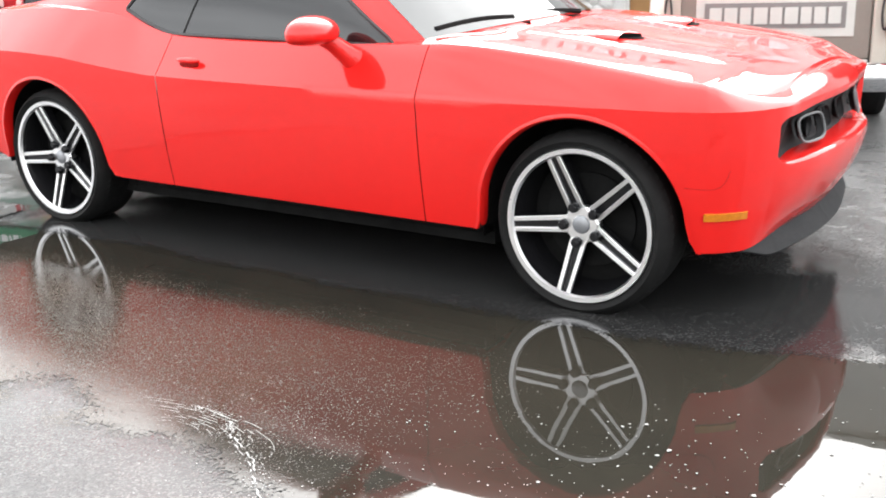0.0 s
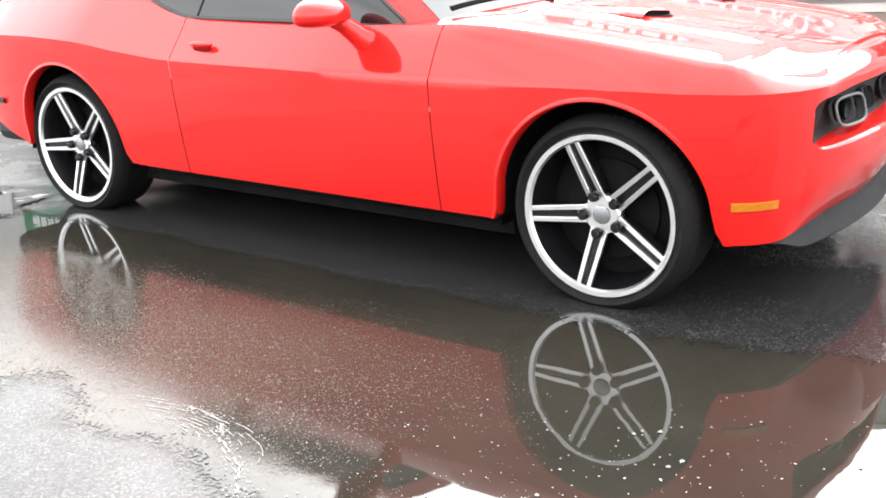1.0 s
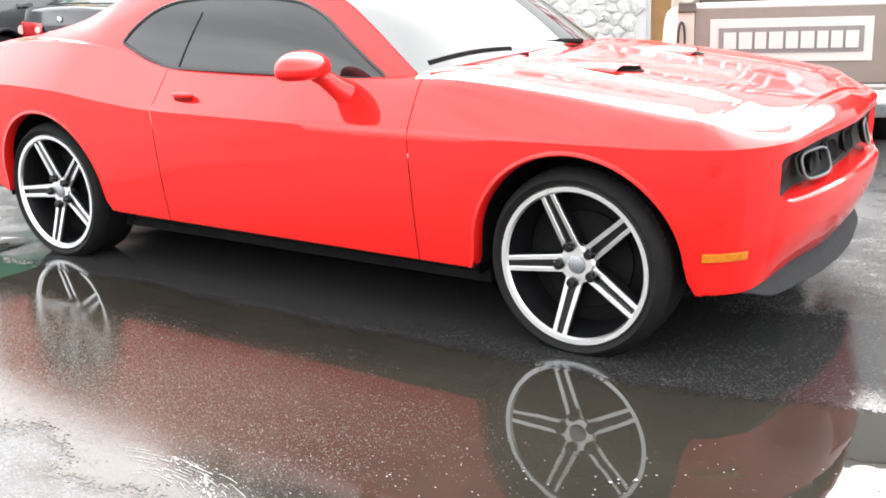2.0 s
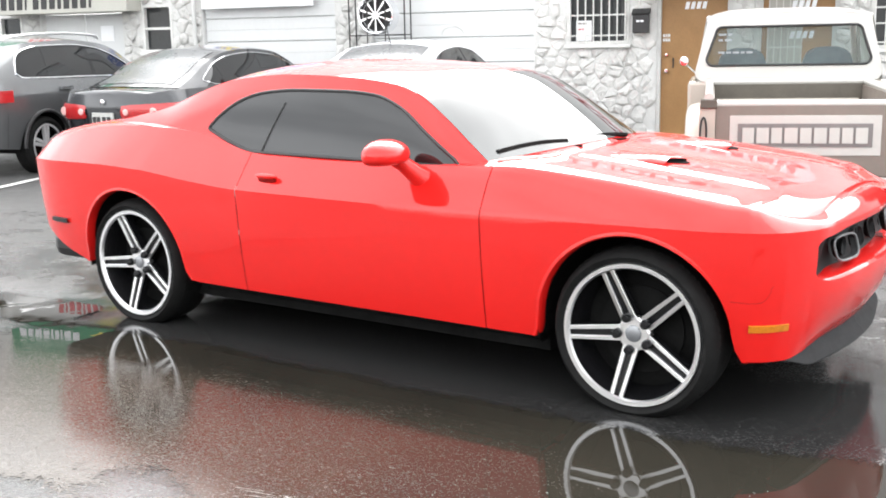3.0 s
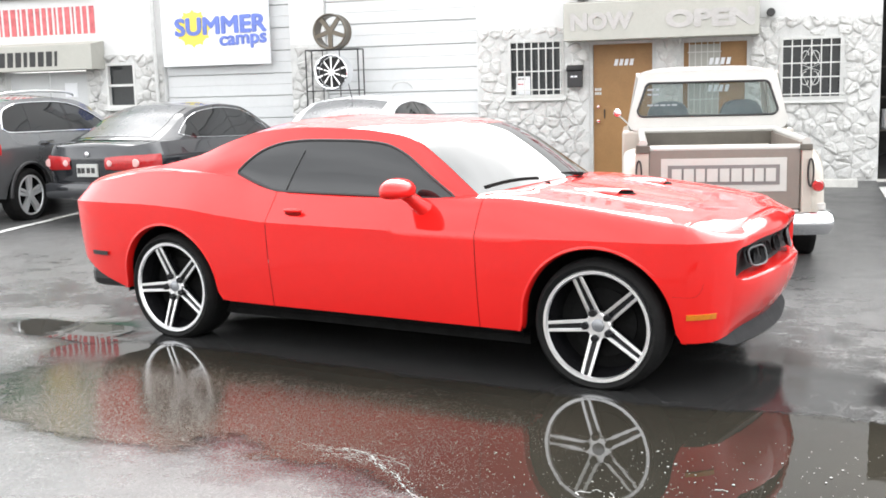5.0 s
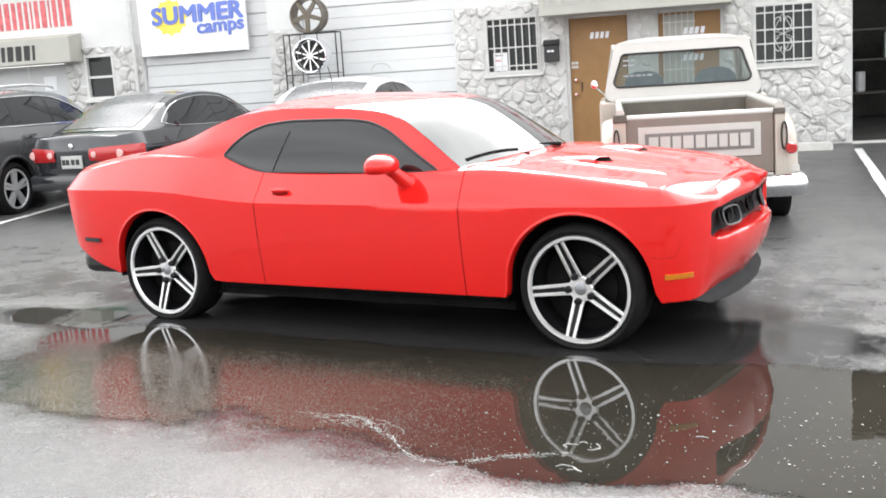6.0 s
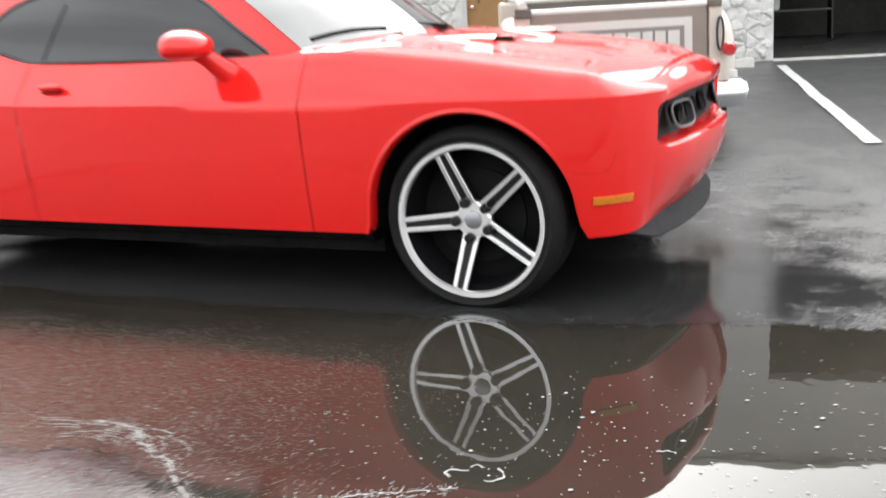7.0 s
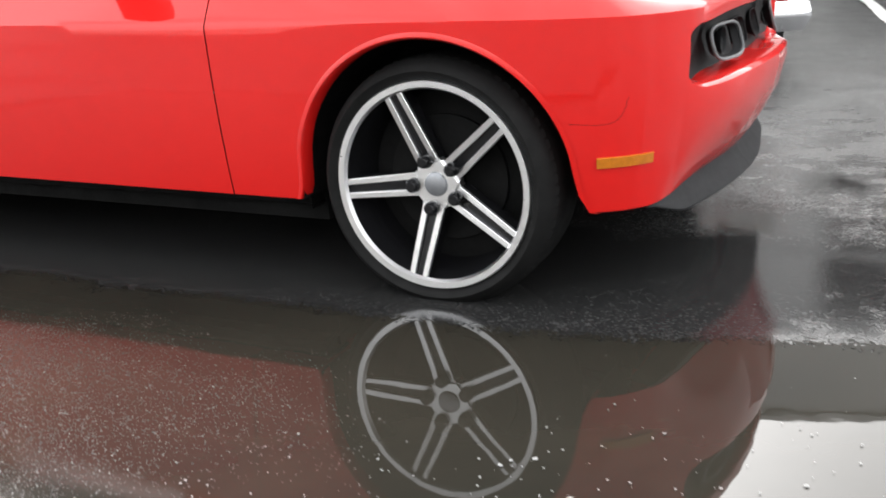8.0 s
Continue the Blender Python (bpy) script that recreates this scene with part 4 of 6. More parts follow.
        for v in bm.verts:
            x, y, z = v.co
            v.co = Vector((-1.118 + 0.105 * (x if x > 0 else 0.6 * x) + 0.01 * y, s * (1.025 + 0.142 * math.copysign(abs(y) ** 0.85, y)), 1.022 + 0.064 * (z if z > 0 else 0.8 * math.copysign(abs(z) ** 0.6, z))))
        mir = part("wing_mirror", bm, "red", root, "red wing mirror", smooth=True)
        bm = B()
        tube(bm, [(-1.035, s * 0.85, 0.900), (-1.05, s * 0.885, 0.925), (-1.085, s * 0.925, 0.97), (-1.115, s * 0.97, 1.01)], [0.062, 0.044, 0.036, 0.040], 14)
        part("mirror_stem", bm, "red", mir, smooth=True)
    # scoops
    zr_, zc_ = curve(sp["rim"]), curve(sp["centre"])
    for s in (-1, 1):
        top = lambda x, y: zr_(x) + (zc_(x) - zr_(x)) * (1 - (y / 0.81) ** 10) + bulge(x, y)
        hump, mouth = [], []
        for k in range(15):
            f = k / 14
            y = 0.250 + 0.185 * f
            x1 = -0.030 - 0.055 * (f - 0.25) ** 2 * 4
            rise = 0.024 * math.sin(math.pi * f) ** 0.6
            hump.append([(x, s * y, top(x, y) - 0.003 + (rise + 0.004) * smooth(-0.40, -0.06, x)) for x in (-0.40, -0.34, -0.28, -0.22, -0.17, -0.13, -0.09, -0.06, x1 + 0.001)])
            x2 = hump[-1][-1][0]
            hump[-1].append((x2 + 0.006, s * y, hump[-1][-1][2] - 0.005))
            mouth.append([(x2 + 0.006, s * y, hump[-1][-1][2]), (x2 - 0.004, s * y, top(x2, y) + 0.003), (x2 + 0.040 * math.sin(math.pi * f), s * y, top(x2 + 0.04, y) + 0.004)])
        sc = part("hood_scoop", grid(B(), hump), "red", root, "raised red hood scoop", smooth=True)
        part("scoop_mouth", grid(B(), mouth), "under", sc, "black scoop opening")
    # wipers
    for y0, y1, x0, x1, z0, z1 in ((-0.30, -0.70, -0.60, -0.735, 1.02, 1.0), (0.25, -0.25, -0.55, -0.60, 1.005, 1.015)):
        bm = B()
        tube(bm, [(x0 + (x1 - x0) * k / 6 - 0.0, y0 + (y1 - y0) * k / 6, z0 + (z1 - z0) * k / 6 + 0.012 * math.sin(math.pi * k / 6) + 0.012) for k in range(7)], 0.013, 6)
        wp = part("wiper", bm, "under", root, "black windscreen wiper")
        bm = B()
        tube(bm, [(x0 + 0.05 + (x1 - x0 - 0.03) * k / 6, y0 + 0.06 + (y1 - y0) * 0.8 * k / 6, z0 - 0.015 + (z1 - z0) * k / 6 + 0.022 * k / 6) for k in range(7)], 0.008, 6)
        part("wiper_arm", bm, "under", wp)
    bm = B()
    box(bm, -3.80, -3.36, -0.82, 0.82, 0.270, 0.44, 0.06)
    part("rear_valance", bm, "black", root, "black rear valance")
    # tail panel
    bm = B()
    box(bm, -3.985, -3.93, -0.70, 0.70, 0.74, 0.86, 0.02)
    part("tail_lamp", bm, "red_lens", root, "wide red tail lamp")
    return root


build_ground()
muscle_car()


# ---------------------------------------------------------------- building
def text_mesh(body, bold=0.0, extrude=0.006):
    cu = bpy.data.curves.new("lettering", "FONT")
    cu.body = body
    cu.extrude = extrude
    cu.offset = bold
    cu.resolution_u = 3
    ob = bpy.data.objects.new("lettering", cu)
    scene.collection.objects.link(ob)
    bpy.context.view_layer.update()
    me = bpy.data.meshes.new_from_object(ob.evaluated_get(bpy.context.evaluated_depsgraph_get()))
    bpy.data.objects.remove(ob)
    bpy.data.curves.remove(cu)
    return me


def lettering(body, mat, parent, u0, u1, z0, z1, v, bold=0.0, label="", name="lettering", rise=0.0):
    """Upright words that fill a rectangle of a wall facing -v."""
    src = text_mesh(body)
    xs = [p.co.x for p in src.vertices]
    ys = [p.co.y for p in src.vertices]
    sx, sy = (u1 - u0) / (max(xs) - min(xs) + 2 * bold), (z1 - z0) / (max(ys) - min(ys) + 2 * bold)
    verts, faces = [], []
    for k, (ox, oy) in enumerate([(0, 0)] + ([(math.cos(a), math.sin(a)) for a in [math.pi * i / 4 for i in range(8)]] if bold else [])):
        n0 = len(verts)
        for p in src.vertices:
            verts.append((u0 + (p.co.x - min(xs) + bold * (1 + ox)) * sx, v - p.co.z - 0.0008 * k, z0 + (p.co.y - min(ys) + bold * (1 + oy)) * sy + rise * (p.co.x - min(xs)) / (max(xs) - min(xs))))
        faces += [tuple(n0 + i for i in f.vertices) for f in src.polygons]
    me = bpy.data.meshes.new(name)
    me.from_pydata(verts, [], faces)
    bpy.data.meshes.remove(src)
    me.materials.append(M[mat])
    ob = new(name, me)
    ob.parent = parent
    return tagged(ob, label)


def bars_text(mat, parent, u0, u1, z0, z1, v, widths, name="letter_bar", gap=0.25, lean=0.0, thick=0.006):
    """Plain bars in place of writing."""
    total = sum(widths) + gap * (len(widths) - 1)
    k = (u1 - u0) / total
    u = u0
    for w in widths:
        bm = B()
        if w > 0:
            slab(bm, [(u, z0), (u + w * k, z0), (u + w * k + lean, z1), (u + lean, z1)], v - thick, v)
            part(name, bm, mat, parent)
        else:
            bm.free()
        u += abs(w) * k + gap * k


OPEN = [  # u0, u1, z0, z1 of every opening in the front wall
    (-2.89, -2.01, 1.40, 2.28), (1.10, 1.99, 1.28, 2.18), (-9.95, -9.38, 1.40, 2.16), (-12.85, -12.36, 1.40, 2.06),
    (-1.63, -0.645, 0.0, 2.22), (-0.29, 0.71, 0.0, 2.20), (-11.98, -10.34, 0.0, 2.06),
    (-8.82, -6.50, 0.0, 3.60), (-5.90, -3.38, 0.0, 3.60), (-16.2, -13.6, 0.0, 3.60), (2.48, 6.20, 0.0, 4.40)]


def front_wall():
    wall = thing("wall_front", "white stucco front with painted rubble stone base", "wall", SITE, kind="structure")
    us = sorted({-22.0, 11.0} | {o[0] for o in OPEN} | {o[1] for o in OPEN})
    zs = sorted({-0.2, 5.58} | {o[2] for o in OPEN if o[2] > 0} | {o[3] for o in OPEN} | {0.0})
    bm = B()
    for a, b in zip(us, us[1:]):
        run = None
        for c, d in list(zip(zs, zs[1:])) + [(9, 9)]:
            solid = c < 9 and not any(o[0] <= (a + b) / 2 <= o[1] and o[2] <= (c + d) / 2 <= o[3] for o in OPEN)
            if solid:
                run = [run[0], d] if run else [c, d]
            elif run:
                box(bm, a, b, WALL_V, WALL_V + 0.28, *run)
                run = None
    part("stucco_coat", bm, "stucco", wall)
    bm = B()
    box(bm, -22.1, 11.1, WALL_V - 0.06, WALL_V + 0.36, 5.58, 5.68, 0.01)
    part("coping", bm, "stucco", wall)
    # mortar bed behind the stones
    rnd = random.Random(4)
    zones = [(-3.36, 2.48, 0.05, 2.46), (-6.49, -5.91, 0.05, 2.34), (-10.33, -8.83, 0.05, 2.30), (-13.58, -12.0, 0.05, 2.10)]
    for (a, b, c, d) in zones:
        bm = B()
        uu = sorted({a, b} | {min(max(q, a), b) for o in OPEN for q in o[:2]})
        zz = sorted({c, d} | {min(max(q, c), d) for o in OPEN for q in o[2:]})
        for p, q in zip(uu, uu[1:]):
            for r, s in zip(zz, zz[1:]):
                if q - p > 1e-4 and s - r > 1e-4 and not any(o[0] <= (p + q) / 2 <= o[1] and o[2] <= (r + s) / 2 <= o[3] for o in OPEN):
                    box(bm, p, q, WALL_V - 0.012, WALL_V - 0.001, r, s)
        part("mortar", bm, "mortar", wall)
        stones(wall, a, b, c, d, rnd)
    me = bpy.data.meshes.new("rubble")
    me.from_pydata(LAID["verts"], [], LAID["faces"])
    me.materials.append(M["stone"])
    me.shade_smooth()
    rest = new("rubble", me)
    rest.parent = wall
    tagged(rest, "white painted rubble stones", kind="stuff")
    return wall


def clip(poly, px, pz, nx, nz):
    out = []
    for i in range(len(poly)):
        a, b = poly[i], poly[(i + 1) % len(poly)]
        da, db = (a[0] - px) * nx + (a[1] - pz) * nz, (b[0] - px) * nx + (b[1] - pz) * nz
        if da <= 0:
            out.append(a)
        if da * db < 0:
            t = da / (da - db)
            out.append((a[0] + (b[0] - a[0]) * t, a[1] + (b[1] - a[1]) * t))
    return out


LAID = {"single": 0, "verts": [], "faces": []}


def stones(wall, a, b, c, d, rnd):
    """Irregular flat rubble stones, each proud of the mortar."""
    cell, wide = 0.138, 0.205
    seeds = []
    nz = int((d - c) / cell) + 1
    for j in range(nz + 1):
        for i in range(int((b - a) / wide) + 2):
            seeds.append((a + (i + 0.5 * (j % 2)) * wide + rnd.uniform(-0.09, 0.09), c + j * cell + rnd.uniform(-0.055, 0.055)))
    for s in seeds:
        if not (a <= s[0] <= b and c <= s[1] <= d):
            continue
        if any(o[0] - 0.03 < s[0] < o[1] + 0.03 and o[2] - 0.03 < s[1] < o[3] + 0.03 for o in OPEN):
            continue
        poly = [(a, c), (b, c), (b, d), (a, d)]
        for o in seeds:
            if o is not s and abs(o[0] - s[0]) < 0.8 and abs(o[1] - s[1]) < 0.8:
                poly = clip(poly, (o[0] + s[0]) / 2, (o[1] + s[1]) / 2, o[0] - s[0], o[1] - s[1])
                if len(poly) < 3:
                    break
        for o in OPEN:   # keep clear of the openings
            if len(poly) > 2 and o[0] - 0.4 < s[0] < o[1] + 0.4 and o[2] - 0.4 < s[1] < o[3] + 0.4:
                if s[0] <= o[0]:
                    poly = clip(poly, o[0] - 0.005, 0, 1, 0) if o[2] < s[1] < o[3] else poly
                elif s[0] >= o[1]:
                    poly = clip(poly, o[1] + 0.005, 0, -1, 0) if o[2] < s[1] < o[3] else poly
                if s[1] <= o[2] and o[0] < s[0] < o[1]:
                    poly = clip(poly, 0, o[2] - 0.005, 0, 1)
                elif s[1] >= o[3] and o[0] < s[0] < o[1]:
                    poly = clip(poly, 0, o[3] + 0.005, 0, -1)
        if len(poly) < 3:
            continue
        cu, cz = sum(p[0] for p in poly) / len(poly), sum(p[1] for p in poly) / len(poly)
        # more corners, each a little worn
        ring = []
        for i in range(len(poly)):
            p, q = poly[i], poly[(i + 1) % len(poly)]
            ring += [p, ((p[0] + q[0]) / 2, (p[1] + q[1]) / 2)]
        bm = B()
        h = rnd.uniform(0.012, 0.046)
        tilt_u, tilt_z = rnd.uniform(-0.16, 0.16), rnd.uniform(-0.2, 0.12)
        loops = []
        for k, (sc, dep) in enumerate(((1.02, 0.0), (0.93, 0.55), (0.70, 0.95), (0.36, 1.0))):
            lp = []
            for p in ring:
                j = rnd.uniform(0.80, 1.08)
                x, zz = (p[0] - cu) * sc * j, (p[1] - cz) * sc * j
                d_ = h * dep * rnd.uniform(0.5, 1.35) + (tilt_u * x + tilt_z * zz) * dep
                lp.append(bm.verts.new((x, -max(0.004, d_) if k else 0.002, zz)))
            loops.append(lp)
        top = bm.verts.new((0, -h * rnd.uniform(0.75, 1.1), 0))
        m = len(ring)
        for k in range(3):
            for i in range(m):
                bm.faces.new((loops[k][i], loops[k][(i + 1) % m], loops[k + 1][(i + 1) % m], loops[k + 1][i]))
        for i in range(m):
            bm.faces.new((loops[3][i], loops[3][(i + 1) % m], top))
        if LAID["single"] < 300:
            LAID["single"] += 1
            ob = link("stone", bm, "stone", wall, m=pose(cu, WALL_V - 0.008, cz))
            for p in ob.data.polygons:
                p.use_smooth = True
            ob.data.set_sharp_from_angle(angle=radians(66))
        else:   # the farther ones, laid as one piece of walling
            k0 = len(LAID["verts"])
            bm.verts.index_update()
            LAID["verts"] += [(v.co.x + cu, v.co.y + WALL_V - 0.008, v.co.z + cz) for v in bm.verts]
            LAID["faces"] += [[v.index + k0 for v in f.verts] for f in bm.faces]
            bm.free()


def window(name, u0, u1, z0, z1, label, bars=0, rows=(), sash=False):
    w = thing(name, label, "window", SITE, kind="structure")
    v = WALL_V
    t = 0.045
    for a, b, c, d in ((u0, u1, z1 - t, z1), (u0, u1, z0, z0 + t), (u0, u0 + t, z0 + t, z1 - t), (u1 - t, u1, z0 + t, z1 - t)):
        bm = B()
        box(bm, a + 0.002, b - 0.002, v - 0.02, v + 0.12, c, d, 0.004)
        part("window_frame", bm, "bars", w)
    bm = B()
    box(bm, u0 - 0.03, u1 + 0.03, v - 0.09, v + 0.02, z0 - 0.05, z0 - 0.004, 0.008)
    part("window_sill", bm, "bars", w)
    halves = [(z0 + t, z1 - t)]
    if sash:
        zm = (z0 + z1) / 2
        bm = B()
        box(bm, u0 + t, u1 - t, v + 0.0, v + 0.06, zm - 0.02, zm + 0.02)
        part("sash_rail", bm, "bars", w)
        halves = [(z0 + t, zm - 0.02), (zm + 0.02, z1 - t)]
    for a, b in halves:
        bm = B()
        box(bm, u0 + t, u1 - t, v + 0.06, v + 0.068, a, b)
        part("pane", bm, "dark_glass", w)
    if bars:
        g = new("window_guard")
        g.empty_display_size = 0.1
        g.parent = w
        for k in range(bars):
            u = u0 + 0.05 + (u1 - u0 - 0.1) * k / (bars - 1)
            bm = B()
            box(bm, u - 0.008, u + 0.008, v - 0.062, v - 0.046, z0 + 0.01, z1 + 0.02)
            part("guard_bar", bm, "bars", g)
        for z in rows:
            bm = B()
            box(bm, u0 - 0.02, u1 + 0.02, v - 0.075, v - 0.062, z - 0.009, z + 0.009)
            part("guard_rail", bm, "bars", g)
    return w


def doors():
    d = thing("door_1", "closed brown painted steel door with worn lock plates", "door", SITE, kind="structure")
    v = WALL_V
    for nm, u0, u1, top, dd in (("door_1", -1.63, -0.645, 2.22, d), ("door_2", -0.29, 0.71, 2.20, None)):
        if dd is None:
            dd = thing(nm, "closed brown door with a barred glazed panel", "door", SITE, kind="structure")
        bm = B()
        box(bm, u0 + 0.05, u1 - 0.05, v + 0.09, v + 0.135, 0.12, top - 0.05, 0.003)
        part("door_leaf", bm, "wood", dd)
        for a, b, c, e_ in ((u0, u0 + 0.05, 0.1, top), (u1 - 0.05, u1, 0.1, top), (u0 + 0.05, u1 - 0.05, top - 0.05, top)):
            bm = B()
            box(bm, a, b, v + 0.02, v + 0.16, c, e_, 0.004)
            part("door_frame", bm, "mortar", dd)
        bm = B()
        box(bm, u0, u1, v - 0.1, v + 0.2, 0.02, 0.12, 0.01)
        part("threshold", bm, "concrete", dd)
    # locks and plates of the first door
    for z, r in ((1.24, 0.03), (1.02, 0.035)):
        bm = B()
        lathe(bm, [(0, 0.02), (r * 0.7, 0.022), (r, 0.05), (r, 0.09)], 20, centre=(-1.50, v, z))
        part("lock", bm, "chrome", d, smooth=True)
    bm = B()
    box(bm, -1.42, -1.405, v + 0.06, v + 0.09, 1.06, 1.20, 0.004)
    part("pull", bm, "steel_dark", d)
    bars_text("bars", d, -1.56, -1.46, 1.42, 1.46, v + 0.088, [1, 1, 1], "notice_bar")
    bars_text("bars", d, -1.56, -1.46, 1.48, 1.52, v + 0.088, [1, 0.6, 1], "notice_bar")
    bars_text("sign_white", d, -1.27, -0.99, 1.85, 1.945, v + 0.089, [1, 1, 1, 1], "number_bar", 0.5, 0.02)
    d2 = [o for o in bpy.data.objects if o.name == "door_2"][0]
    bm = B()
    box(bm, -0.16, 0.28, v + 0.075, v + 0.089, 1.25, 2.12)
    part("door_glass", bm, "awning", d2)
    for k in range(6):
        u = -0.16 + 0.088 * k
        bm = B()
        box(bm, u - 0.006, u + 0.006, v + 0.05, v + 0.064, 1.22, 2.15)
        part("guard_bar", bm, "bars", d2)
    for z in (1.25, 1.7, 2.0):
        bm = B()
        box(bm, -0.18, 0.30, v + 0.064, v + 0.074, z, z + 0.016)
        part("guard_rail", bm, "bars", d2)
    bars_text("sign_white", d2, 0.12, 0.42, 1.82, 1.92, v + 0.05, [1, 1, 1, 1], "number_bar", 0.5, 0.02)
    # grey doors under the beige awning
    g = thing("door_3", "pair of closed pale grey metal doors", "door", SITE, kind="structure")
    for a, b in ((-11.96, -11.16), (-11.14, -10.36)):
        bm = B()
        box(bm, a, b, v + 0.1, v + 0.15, 0.1, 2.05, 0.004)
        part("door_leaf", bm, "shutter", g)
    bm = B()
    box(bm, -10.85, -10.6, v + 0.09, v + 0.099, 1.6, 1.85)
    part("notice", bm, "sign_white", g)


def garage_door(name, u0, u1, top, label):
    g = thing(name, label, "garage door", SITE, kind="structure")
    z = 0.08
    h = 0.365
    while z < top - 0.01:
        z1 = min(z + h, top)
        bm = B()
        # each panel carries a shallow middle groove
        prof = [(0.10, 0.0), (0.075, 0.012), (0.075, (z1 - z) * 0.48), (0.083, (z1 - z) * 0.5), (0.075, (z1 - z) * 0.52), (0.075, z1 - z - 0.014), (0.10, z1 - z - 0.004)]
        grid(bm, [[(u, WALL_V + d, z + q) for d, q in prof] for u in (u0 + 0.01, u1 - 0.01)])
        part("panel", bm, "shutter", g)
        z = z1
    bm = B()
    box(bm, u0 + 0.005, u1 - 0.005, WALL_V + 0.11, WALL_V + 0.14, 0.05, top)
    part("backing", bm, "mortar", g)
    return g


def awning(label, u0, u1, z0, z1, depth, mat="awning", slope=0.06):
    a = thing("awning", label, "awning", SITE)
    bm = B()
    v = WALL_V - depth
    slab(bm, [(v, z0), (v + 0.02, z1), (WALL_V - 0.002, z1 + slope), (WALL_V - 0.002, z0)], u0, u1, "x")
    bmesh.ops.bevel(bm, geom=bm.edges[:], offset=0.008, segments=1, affect="EDGES")
    part("cover", bm, mat, a)
    return a


def signs():
    for dx in (0.0, -6.60):
        s = thing("sign_board", "white summer camp sign with blue words and a sun", "sign", SITE @ pose(dx, 0, 0))
        v = WALL_V - 0.10
        bm = B()
        box(bm, -8.77, -6.82, v, v + 0.05, 2.06, 3.45, 0.006)
        part("board", bm, "sign_white", s)
        bm = B()
        pts = []
        for k in range(48):
            a = 2 * math.pi * k / 48
            r = 0.27 + (0.045 if k % 4 == 0 else 0.0)
            pts.append((-8.18 + r * 1.05 * math.cos(a), 2.67 + r * math.sin(a)))
        slab(bm, pts, v - 0.005, v)
        part("sun_disc", bm, "sign_yellow", s)
        lettering("SUMMER", "sign_blue", s, -8.52, -6.85, 2.545, 2.845, v - 0.006, 0.04, rise=0.03)
        lettering("camps", "sign_blue", s, -7.71, -6.86, 2.30, 2.53, v - 0.007, 0.03, rise=0.03)
        for u in (-8.5, -7.1):
            bm = B()
            box(bm, u, u + 0.05, v + 0.05, WALL_V + 0.02, 3.3, 3.35)
            part("bracket", bm, "steel_dark", s)
    s = thing("sign_board", "green sign board with white and yellow print", "sign", SITE)
    bm = B()
    box(bm, -13.2, -10.08, WALL_V - 0.08, WALL_V - 0.002, 3.36, 4.3, 0.006)
    part("board", bm, "sign_green", s)
    bm = B()
    box(bm, -13.22, -10.06, WALL_V - 0.09, WALL_V - 0.004, 3.31, 3.358)
    part("board_edge", bm, "steel_dark", s)
    bars_text("sign_white", s, -13.0, -11.7, 3.47, 3.62, WALL_V - 0.081, [1, .8, 1, .9, .3, .7, .3, 1, 1])
    bm = B()
    slab(bm, [(-11.6, 3.62), (-11.25, 3.42), (-10.9, 3.62), (-10.9, 4.0), (-11.6, 4.0)], WALL_V - 0.086, WALL_V - 0.08)
    part("emblem", bm, "sign_yellow", s)
    # the board over the awning, mirrored in the hood
    s = thing("sign_board", "dark red shop sign board with white print above awning", "sign", SITE)
    bm = B()
    box(bm, -3.1, 1.2, WALL_V - 0.09, WALL_V - 0.002, 3.42, 4.05, 0.006)
    part("board", bm, "sign_dark_red", s)
    bm = B()
    box(bm, -3.1, 1.2, WALL_V - 0.09, WALL_V - 0.002, 3.02, 3.415, 0.006)
    part("lower_board", bm, "sign_white", s)
    bars_text("sign_white", s, -2.7, 0.8, 3.56, 3.90, WALL_V - 0.092, [1, .8, 1, .4, 1, .4, .8, .9, -.5, .4, 1, .7, 1, .9, .4], gap=0.35)
    bars_text("sign_red", s, -2.6, 0.7, 3.10, 3.33, WALL_V - 0.092, [1, .8, 1, .4, 1, -.5, .8, .9, .4, 1, .7, .3, 1, .9, 1], gap=0.3)
    # weathered red painted letters on the wall, as plain bars
    s = thing("wall_lettering", "weathered tall red painted lettering on white wall", "lettering", SITE)
    bars_text("sign_red", s, -12.15, -10.10, 2.68, 3.14, WALL_V - 0.002, [.9, .3, .9, .9, .3, .7, .9, .7, .7, .6, .3, .7, .9, .25, .7, .7, .9], gap=0.5, thick=0.01)


